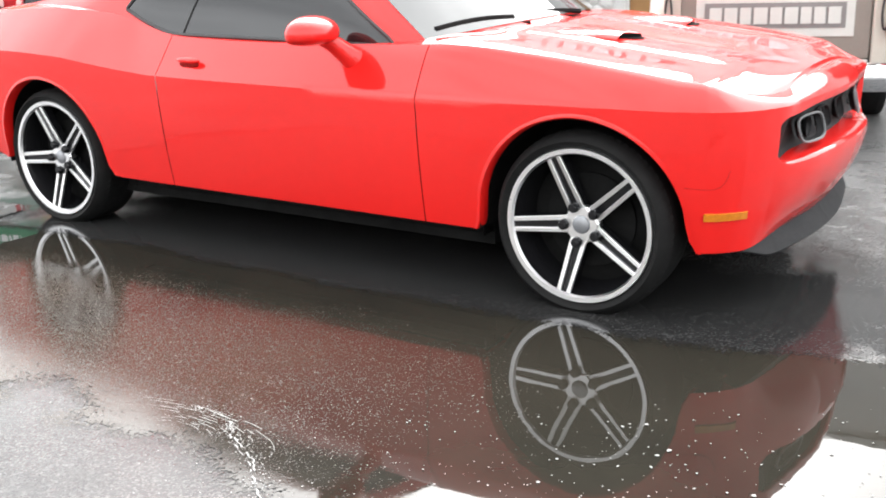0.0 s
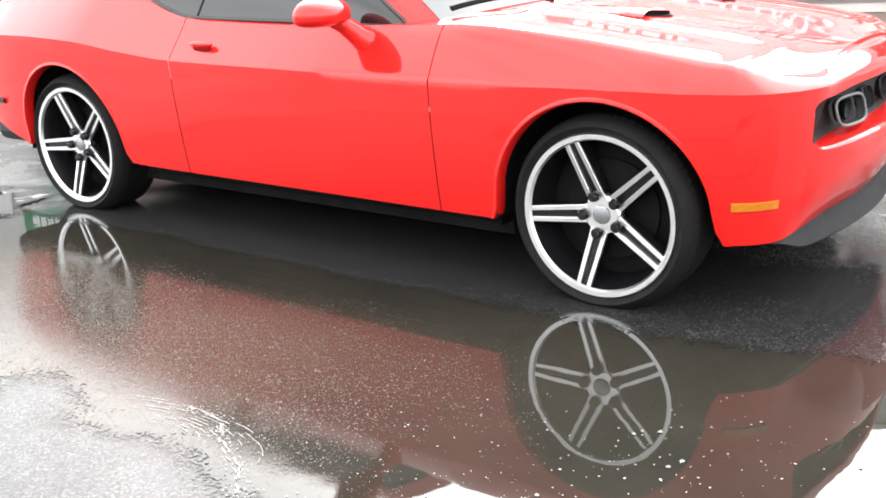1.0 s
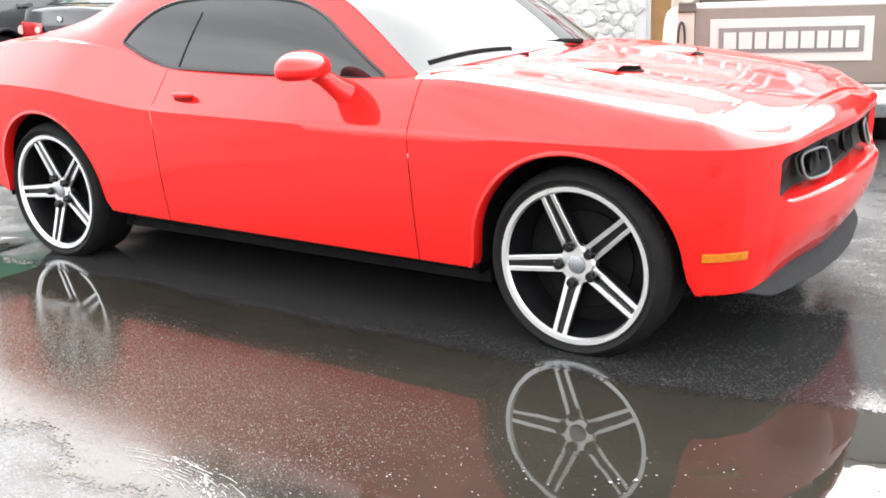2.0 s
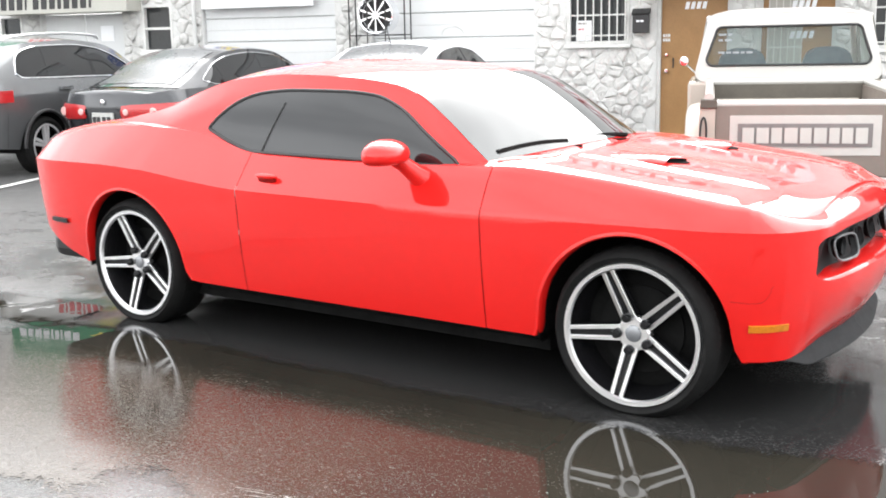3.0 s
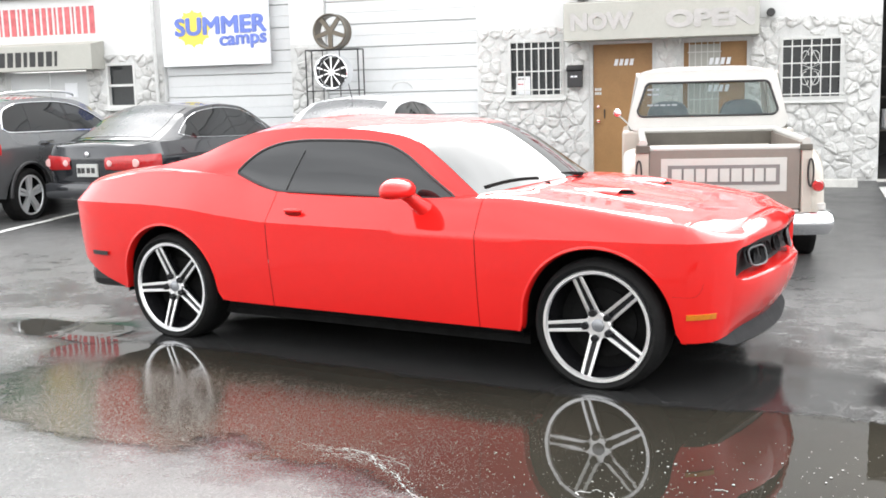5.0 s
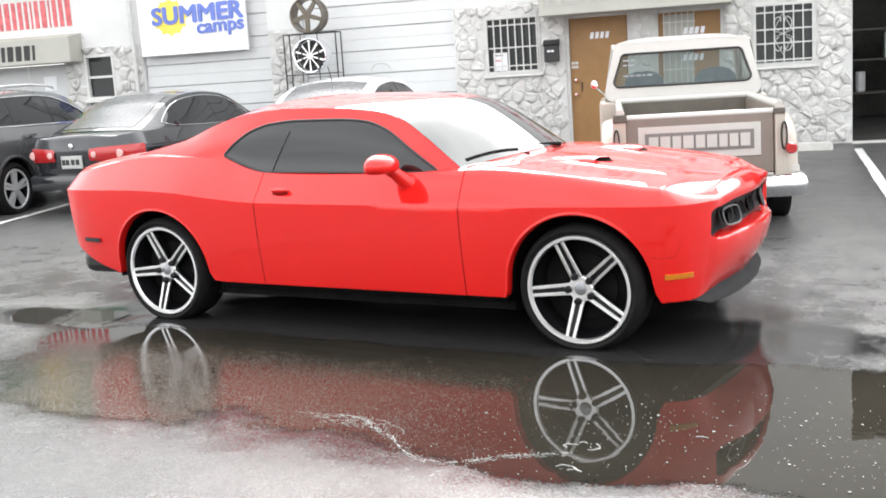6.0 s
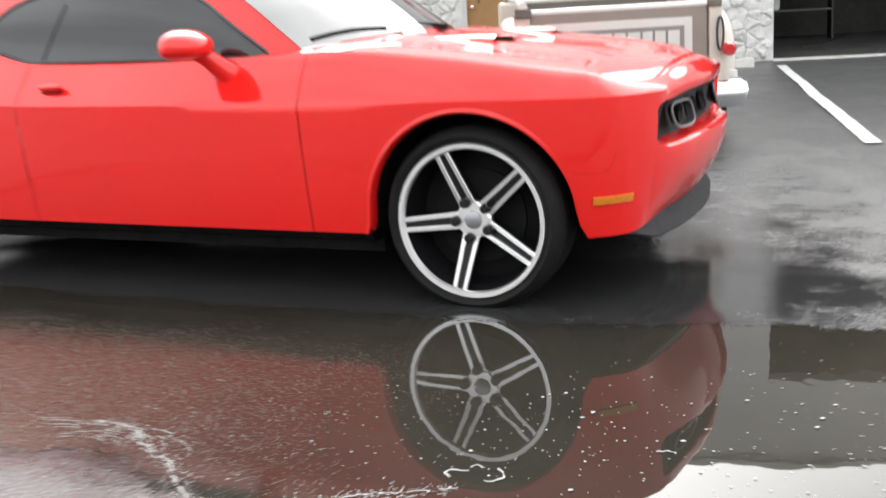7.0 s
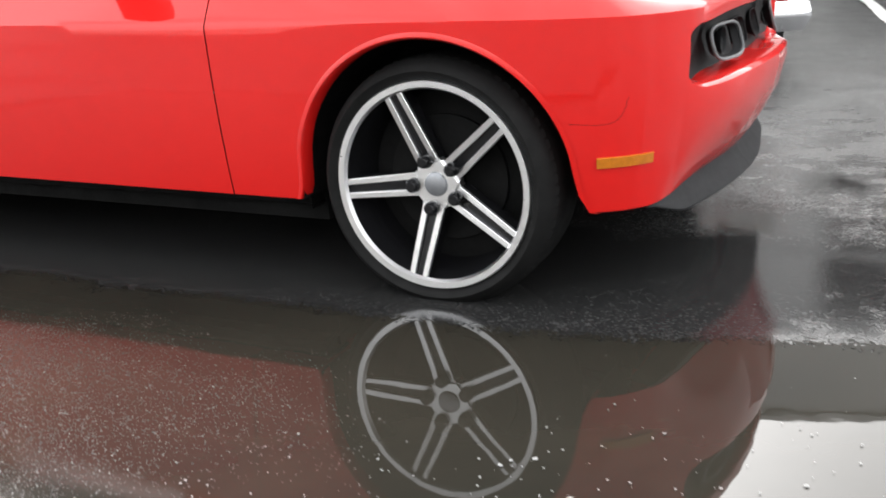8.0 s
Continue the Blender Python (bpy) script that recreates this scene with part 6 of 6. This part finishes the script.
    if paint == "car_white":
        part("antenna", tube(B(), [(-2.25, 0.0, 1.42 * k), (-2.36, 0, 1.60 * k)], 0.006, 6), "black", root)
        return root
    for s in (-1, 1):
        # lamps that wrap the tail's corner
        plan = spline([(-3.28, 0.815, 0), (-3.42, 0.775, 0), (-3.53, 0.69, 0), (-3.59, 0.58, 0), (-3.625, 0.44, 0), (-3.638, 0.34, 0), (-3.645, 0.25, 0)], 5)
        rows = []
        for i, p in enumerate(plan):
            f = i / (len(plan) - 1)
            z0, z1 = 0.645 + 0.02 * f * f, 0.835 - 0.03 * f * f
            if i in (0, len(plan) - 1):
                z0, z1 = z0 + 0.03, z1 - 0.03
            o = 0.012 * (1 if p.y < 0.7 else .3)
            rows.append([(p.x - o + (0.012 if k in (0, 4) else 0), (p.y + (0.004 if k in (0, 4) else 0.012)) * s, z0 + (z1 - z0) * q) for k, q in enumerate((0, 0.12, 0.5, 0.88, 1))])
        tl = part("tail_lamp", grid(B(), rows), "red_lens", root, "red tail lamp with pale round lenses", smooth=True)
        for y, x, r in ((0.655, -3.580, 0.046), (0.33, -3.655, 0.032)):
            bm = B()
            lathe(bm, [(0, -0.012), (r, -0.008), (r + 0.006, 0.0), (r, 0.02)], 18, "x", (x, y * s, 0.738))
            part("round_lens", bm, "lamp_pink", tl, smooth=True)
    bm = B()
    box(bm, -3.668, -3.64, -0.155, 0.155, 0.575, 0.730, 0.006)
    pl = part("number_plate", bm, "plate", root, "pale number plate")
    for k, a in enumerate((-0.12, -0.05, 0.03, 0.09)):
        bm = B()
        box(bm, -3.672, -3.667, a, a + 0.05, 0.62, 0.685)
        part("plate_bar", bm, "letter_black", pl)
    bm = B()
    lathe(bm, [(0, -0.012), (0.026, -0.012), (0.034, -0.006), (0.034, 0.01)], 20, "x", (-3.648, 0.0, 0.845))
    part("badge", bm, "chrome", root, smooth=True)
    bm = B()
    box(bm, -3.69, -3.55, -0.66, 0.66, 0.30, 0.50, 0.04)
    part("bumper_face", bm, paint, root, smooth=True)
    return root


def suv():
    root = thing("suv", "grey compact SUV with silver roof rails, parked nose-in", "car", site(-9.10, 8.86, 0.03, 91.3))
    sp = dict(
        paint="suv_grey", half=0.905, pan=0.25, axles=(0.0, -2.604), axle_z=0.335, arch=0.40, tuck=0.05,
        tyre_r=0.345, rim_r=0.255, wheel_w=0.22, wheel_y=0.885, style="plain", m_rim="alloy",
        plan=[(0.88, 0), (0.84, 0.4), (0.72, 0.7), (0.45, 0.84), (0.0, 0.895), (-1.2, 0.905), (-2.6, 0.90), (-3.1, 0.875), (-3.38, 0.80), (-3.5, 0.62), (-3.55, 0.3), (-3.56, 0)],
        sill=lambda x: 0.32 if x > -3.0 else 0.32 + 0.05 * min(1, (-3.0 - x) / 0.5),
        crease=[(0.9, 0.75), (0, 0.85), (-1, 0.92), (-2.6, 0.95), (-3.6, 0.97)],
        rim=[(0.9, 0.82), (0.4, 0.95), (-0.4, 1.06), (-1.5, 1.09), (-2.6, 1.12), (-3.3, 1.14), (-3.6, 1.13)],
        inset=[(0.9, 0.05), (0, 0.08), (-1, 0.05), (-2.6, 0.06), (-3.3, 0.05), (-3.6, 0.03)],
        centre=[(0.9, 0.87), (0.4, 1.02), (-0.4, 1.12), (-1, 1.13), (-3.3, 1.16), (-3.6, 1.14)],
        panels=[("front_fender", 1.0, -0.5), ("front_door", -0.5, -1.5), ("rear_door", -1.5, -2.3), ("rear_fender", -2.3, -3.2), ("tailgate", -3.2, -4)],
        lids=[("hood", 1.0, -0.5), ("cowl", -0.5, -4)],
        cabin=dict(
            front=-0.25, back=-3.50,
            belt_z=[(-0.2, 1.05), (-1.0, 1.08), (-2.6, 1.115), (-3.5, 1.13)],
            belt_w=[(-0.2, 0.81), (-1, 0.85), (-2.6, 0.84), (-3.2, 0.79), (-3.5, 0.70)],
            rail_z=[(-0.25, 1.06), (-0.6, 1.27), (-0.95, 1.46), (-1.25, 1.535), (-1.8, 1.57), (-2.4, 1.55), (-2.9, 1.505), (-3.15, 1.46), (-3.3, 1.35), (-3.5, 1.13)],
            rail_w=[(-0.25, 0.79), (-1.0, 0.68), (-1.6, 0.645), (-2.4, 0.64), (-3.1, 0.62), (-3.5, 0.68)],
            top_z=[(-0.25, 1.10), (-0.6, 1.32), (-0.95, 1.51), (-1.25, 1.59), (-1.8, 1.62), (-2.4, 1.60), (-2.9, 1.56), (-3.15, 1.515), (-3.3, 1.39), (-3.5, 1.15)],
            bow=[(-0.25, 0.2), (-1.2, 0.1), (-1.6, 0), (-2.6, 0), (-3.5, -0.06)],
            ws_top=-1.1, rw_top=-3.12, seal=0.012, seal_mat="chrome",
            windows=[("side_window", [(-2.94, 1.19), (-2.85, 1.14), (-1.5, 1.115), (-0.55, 1.095)],
                      [(-2.94, 1.20), (-2.88, 1.33), (-2.76, 1.43), (-2.4, 1.50), (-1.8, 1.51), (-1.35, 1.47), (-1.0, 1.36), (-0.55, 1.115)], -2.94, -0.55)],
            splits=[((-2.35, 1.50), (-2.42, 1.13)), ((-1.52, 1.49), (-1.50, 1.11)), ((-1.56, 1.49), (-1.54, 1.11))]))
    build_car(sp, root)
    for s in (-1, 1):
        rail = [(-1.1, 0.60 * s, 1.580), (-1.2, 0.60 * s, 1.628), (-1.8, 0.60 * s, 1.655), (-2.5, 0.595 * s, 1.632), (-2.95, 0.585 * s, 1.578), (-3.02, 0.58 * s, 1.535)]
        part("roof_rail", tube(B(), spline(rail, 4), 0.018, 8), "silver", root, "silver roof rail", smooth=True)
        plan = spline([(-3.12, 0.885, 0), (-3.30, 0.855, 0), (-3.42, 0.775, 0), (-3.50, 0.64, 0), (-3.535, 0.48, 0)], 5)
        rows = [[(p.x - 0.004, (p.y + 0.004) * s, z) for z in (0.875 if i < 8 else 0.855, 0.91, 0.975, 1.01)] for i, p in enumerate(plan)]
        part("tail_lamp", grid(B(), rows), "red_lens", root, "red wrap-around tail lamp", smooth=True)
        for c in (0.0, -2.604):
            arc = [(c + 0.415 * math.cos(math.pi * k / 24), s * 0.905, 0.335 + 0.415 * math.sin(math.pi * k / 24)) for k in range(25)]
            part("arch_trim", tube(B(), arc, 0.022, 8), "black", root, smooth=True)
        bm = B()
        box(bm, -2.18, -0.42, s * 0.86, s * 0.914, 0.30, 0.46, 0.012)
        part("sill", bm, "black", root)
        for x in (-1.35, -2.2):
            bm = B()
            box(bm, x - 0.11, x + 0.09, s * 0.89, s * 0.935, 0.985, 1.01, 0.008)
            part("door_handle", bm, "suv_grey", root)
    bm = B()
    box(bm, -3.60, -3.35, -0.78, 0.78, 0.36, 0.60, 0.05)
    part("rear_bumper", bm, "grey_plastic", root, "dark plastic rear bumper", smooth=True)
    bm = B()
    grid(bm, [[(-3.06, y, 1.535 - 0.05 * (y / .55) ** 2), (-3.30, y, 1.505 - 0.05 * (y / .55) ** 2), (-3.30, y, 1.485 - 0.05 * (y / .55) ** 2)] for y in [-0.55 + 0.1 * k for k in range(12)]])
    part("roof_spoiler", bm, "black", root, smooth=True)
    return root


# ---------------------------------------------------------------- lot
def strip(name, u0, v0, u1, v1, w, label):
    a, b = Vector((u0, v0)), Vector((u1, v1))
    t = (b - a).normalized()
    nn = Vector((-t.y, t.x)) * w / 2
    bm = B()
    rows = []
    rr = random.Random(2)
    for k in range(41):
        p = a.lerp(b, k / 40)
        j0, j1 = 1 + rr.uniform(-0.09, 0.05), 1 + rr.uniform(-0.09, 0.05)
        row = []
        for q in (p + nn * j0, p - nn * j1):
            wp = SITE @ Vector((q.x, q.y, 0))
            row.append((wp.x, wp.y, 0.0))
        rows.append([(x, y, ground_height(x, y) + 0.014) for x, y, _ in row])
    tagged(link(name, grid(bm, rows), "white_paint"), label, "road marking", kind="structure")


def lot():
    strip("stall_line_1", 2.44, 9.9, 2.13, 3.6, 0.11, "worn white painted stall line")
    strip("stall_line_2", -7.98, 8.6, -7.62, 3.6, 0.10, "worn white painted stall line")
    strip("stall_line_3", -2.55, 9.9, -2.75, 4.5, 0.10, "worn white painted stall line")
    for u in (1.35, ):
        s = thing("wheel_stop", "pale concrete wheel stop at the wall", "wheel stop", site(u, 10.05, 0.09))
        bm = B()
        slab(bm, [(-0.09, 0.0), (0.09, 0.0), (0.06, 0.12), (-0.06, 0.12)], -0.85, 0.78, "x")
        bmesh.ops.bevel(bm, geom=bm.edges[:], offset=0.012, segments=1, affect="EDGES")
        part("block", bm, "concrete", s)


def floating_specks():
    """Foam flecks and grit that float on the puddle, pale flecks that stand for glints, and the foam line along its
    near shore.
    """
    rr = random.Random(11)
    verts, faces = [], []

    def fleck(x, y, r, z=0.003):
        n = rr.choice((5, 6, 7))
        k0 = len(verts)
        st, an = rr.uniform(0.5, 1.0), rr.uniform(0, 3.14)
        verts.append((x, y, z + r * 0.35))
        for i in range(n):
            a = 2 * math.pi * i / n
            px, py = r * math.cos(a) * rr.uniform(0.7, 1.2), r * st * math.sin(a) * rr.uniform(0.7, 1.2)
            verts.append((x + px * math.cos(an) - py * math.sin(an), y + px * math.sin(an) + py * math.cos(an), z))
        for i in range(n):
            faces.append((k0, k0 + 1 + i, k0 + 1 + (i + 1) % n))
    for _ in range(900):
        # pale grit-sized flecks on the shallow side, modelled in place of the wet film's glints
        x, y = rr.uniform(-2.6, 0.6), rr.uniform(-2.3, -0.5)
        if noise.noise(Vector((x * 1.7, y * 1.7, 4.0))) > -0.25 + 0.3 * (y + 1.2):
            fleck(x, y, rr.choice((0.0012, 0.0016, 0.002, 0.0028)), max(0.001, ground_height(x, y)))
    for _ in range(760):
        x = rr.uniform(-0.6, 2.6)
        y = -1.55 + rr.gauss(0.35, 0.38) + 0.12 * x
        if -1.85 < y < 0.05 and (x > 0.55 or y < -0.75):
            fleck(x, y, rr.choice((0.0012, 0.0015, 0.0018, 0.0022, 0.0028, 0.0036)))
    for _ in range(150):   # larger flecks, gathered off the car's nose
        x, y = rr.uniform(0.45, 1.75), rr.gauss(-1.05, 0.28)
        if -1.6 < y < -0.35:
            fleck(x, y, rr.choice((0.003, 0.0035, 0.004, 0.005, 0.0075)))

    def strand(pts, wide, gaps=0.25):
        """A thread of foam of uneven breadth, broken here and there."""
        ph = rr.uniform(0, 50)
        prev = None
        for i, p in enumerate(pts):
            q = pts[min(i + 1, len(pts) - 1)] - pts[max(i - 1, 0)]
            nn = Vector((-q.y, q.x, 0)).normalized()
            k = noise.noise(Vector((ph + i * 0.16, 0, 0)))
            if k < -0.5 + gaps:
                prev = None
                continue
            w = wide * (0.35 + 0.9 * max(0.0, k + 0.4)) * rr.uniform(0.75, 1.25)
            c = p + nn * noise.noise(Vector((ph, i * 0.23, 2.0))) * wide * 3.0
            z = max(0.0025, ground_height(c.x, c.y) + 0.003)
            k0 = len(verts)
            verts.extend([(c.x - nn.x * w, c.y - nn.y * w, z), (c.x, c.y, z + 0.5 * w), (c.x + nn.x * w, c.y + nn.y * w, z)])
            if prev is not None:
                faces.append((prev, prev + 1, k0 + 1, k0))
                faces.append((prev + 1, prev + 2, k0 + 2, k0 + 1))
            prev = k0
    shore = spline([(-0.66, -1.335, 0), (-0.52, -1.35, 0), (-0.40, -1.44, 0), (-0.26, -1.52, 0), (-0.16, -1.62, 0), (-0.02, -1.70, 0), (0.14, -1.68, 0), (0.28, -1.56, 0), (0.40, -1.50, 0), (0.52, -1.44, 0)], 26)
    strand(shore, 0.0026, 0.36)
    strand([p + Vector((0.012, -0.022, 0)) for p in shore], 0.0018, 0.5)
    for i, p in enumerate(shore):   # bubbles gather along the thread
        for _ in range(rr.choice((2, 3, 5, 8)) if noise.noise(Vector((i * 0.11, 3.0, 0))) > -0.1 else 2):
            fleck(p.x + rr.gauss(0, 0.014), p.y + rr.gauss(0, 0.018), rr.choice((0.0010, 0.0013, 0.0017, 0.0022, 0.0032)), max(0.002, ground_height(p.x, p.y) + 0.003))
    for ring in range(9):   # the swirl at the thread's end
        a0, a1 = rr.uniform(0.2, 0.9), rr.uniform(1.9, 3.0)
        r = 0.05 + 0.022 * ring
        strand([Vector((-0.60 + 1.75 * r * math.cos(a0 + (a1 - a0) * k / 40), -1.47 + 0.62 * r * math.sin(a0 + (a1 - a0) * k / 40), 0)) for k in range(41)], 0.0012, 0.42)
        for _ in range(26):
            a = rr.uniform(a0 - 0.3, a1 + 0.2)
            fleck(-0.60 + 1.75 * r * math.cos(a) + rr.gauss(0, 0.006), -1.47 + 0.62 * r * math.sin(a) + rr.gauss(0, 0.006), rr.choice((0.0010, 0.0014, 0.002)))
    for cx, cy, r, a0, a1 in ((0.50, -1.37, 0.040, 1.2, 4.2), (0.56, -1.35, 0.050, -1.4, 1.2), (0.53, -1.33, 0.028, 0.2, 2.6), (0.56, -1.60, 0.045, 0.3, 3.0), (0.60, -1.62, 0.030, 0.0, 2.8), (0.95, -1.12, 0.03, 0.5, 2.5)):
        strand([Vector((cx + r * math.cos(a0 + (a1 - a0) * k / 16), cy + 0.7 * r * math.sin(a0 + (a1 - a0) * k / 16), 0)) for k in range(17)], 0.004, 0.05)
    me = bpy.data.meshes.new("foam_and_glint_flecks")
    me.from_pydata(verts, [], faces)
    me.materials.append(M["foam"])
    tagged(new("foam_and_glint_flecks", me), "white foam flecks floating on the puddle, with pale glint flecks", "foam", kind="stuff")


def opposite_side():
    """An unseen low plain building, added behind the viewer to close the lot and fill reflections."""
    b = thing("unseen_building", "unseen plain grey building added to close the lot", "building", SITE, kind="structure")
    bm = B()
    box(bm, -30, 34, -24, -16, -0.2, 5.0)
    part("wall", bm, "grey_wall", b)
    bm = B()
    box(bm, -30.2, 34.2, -24.2, -15.8, 5.0, 5.3)
    part("parapet", bm, "mortar", b)


opposite_side()
front_wall()
shop_front()
signs()
workshop()
rim_rack()
pickup()
saloon("sedan", "dark grey four-door saloon with red lamps, parked nose-in", "sedan_grey", site(-6.62, 9.51, 0.05, 83.5))
saloon("white_sedan", "white saloon with dark windows parked against the building", "car_white", site(-4.15, 9.65, 0.07, 90), 1.45)
suv()
lot()
floating_specks()
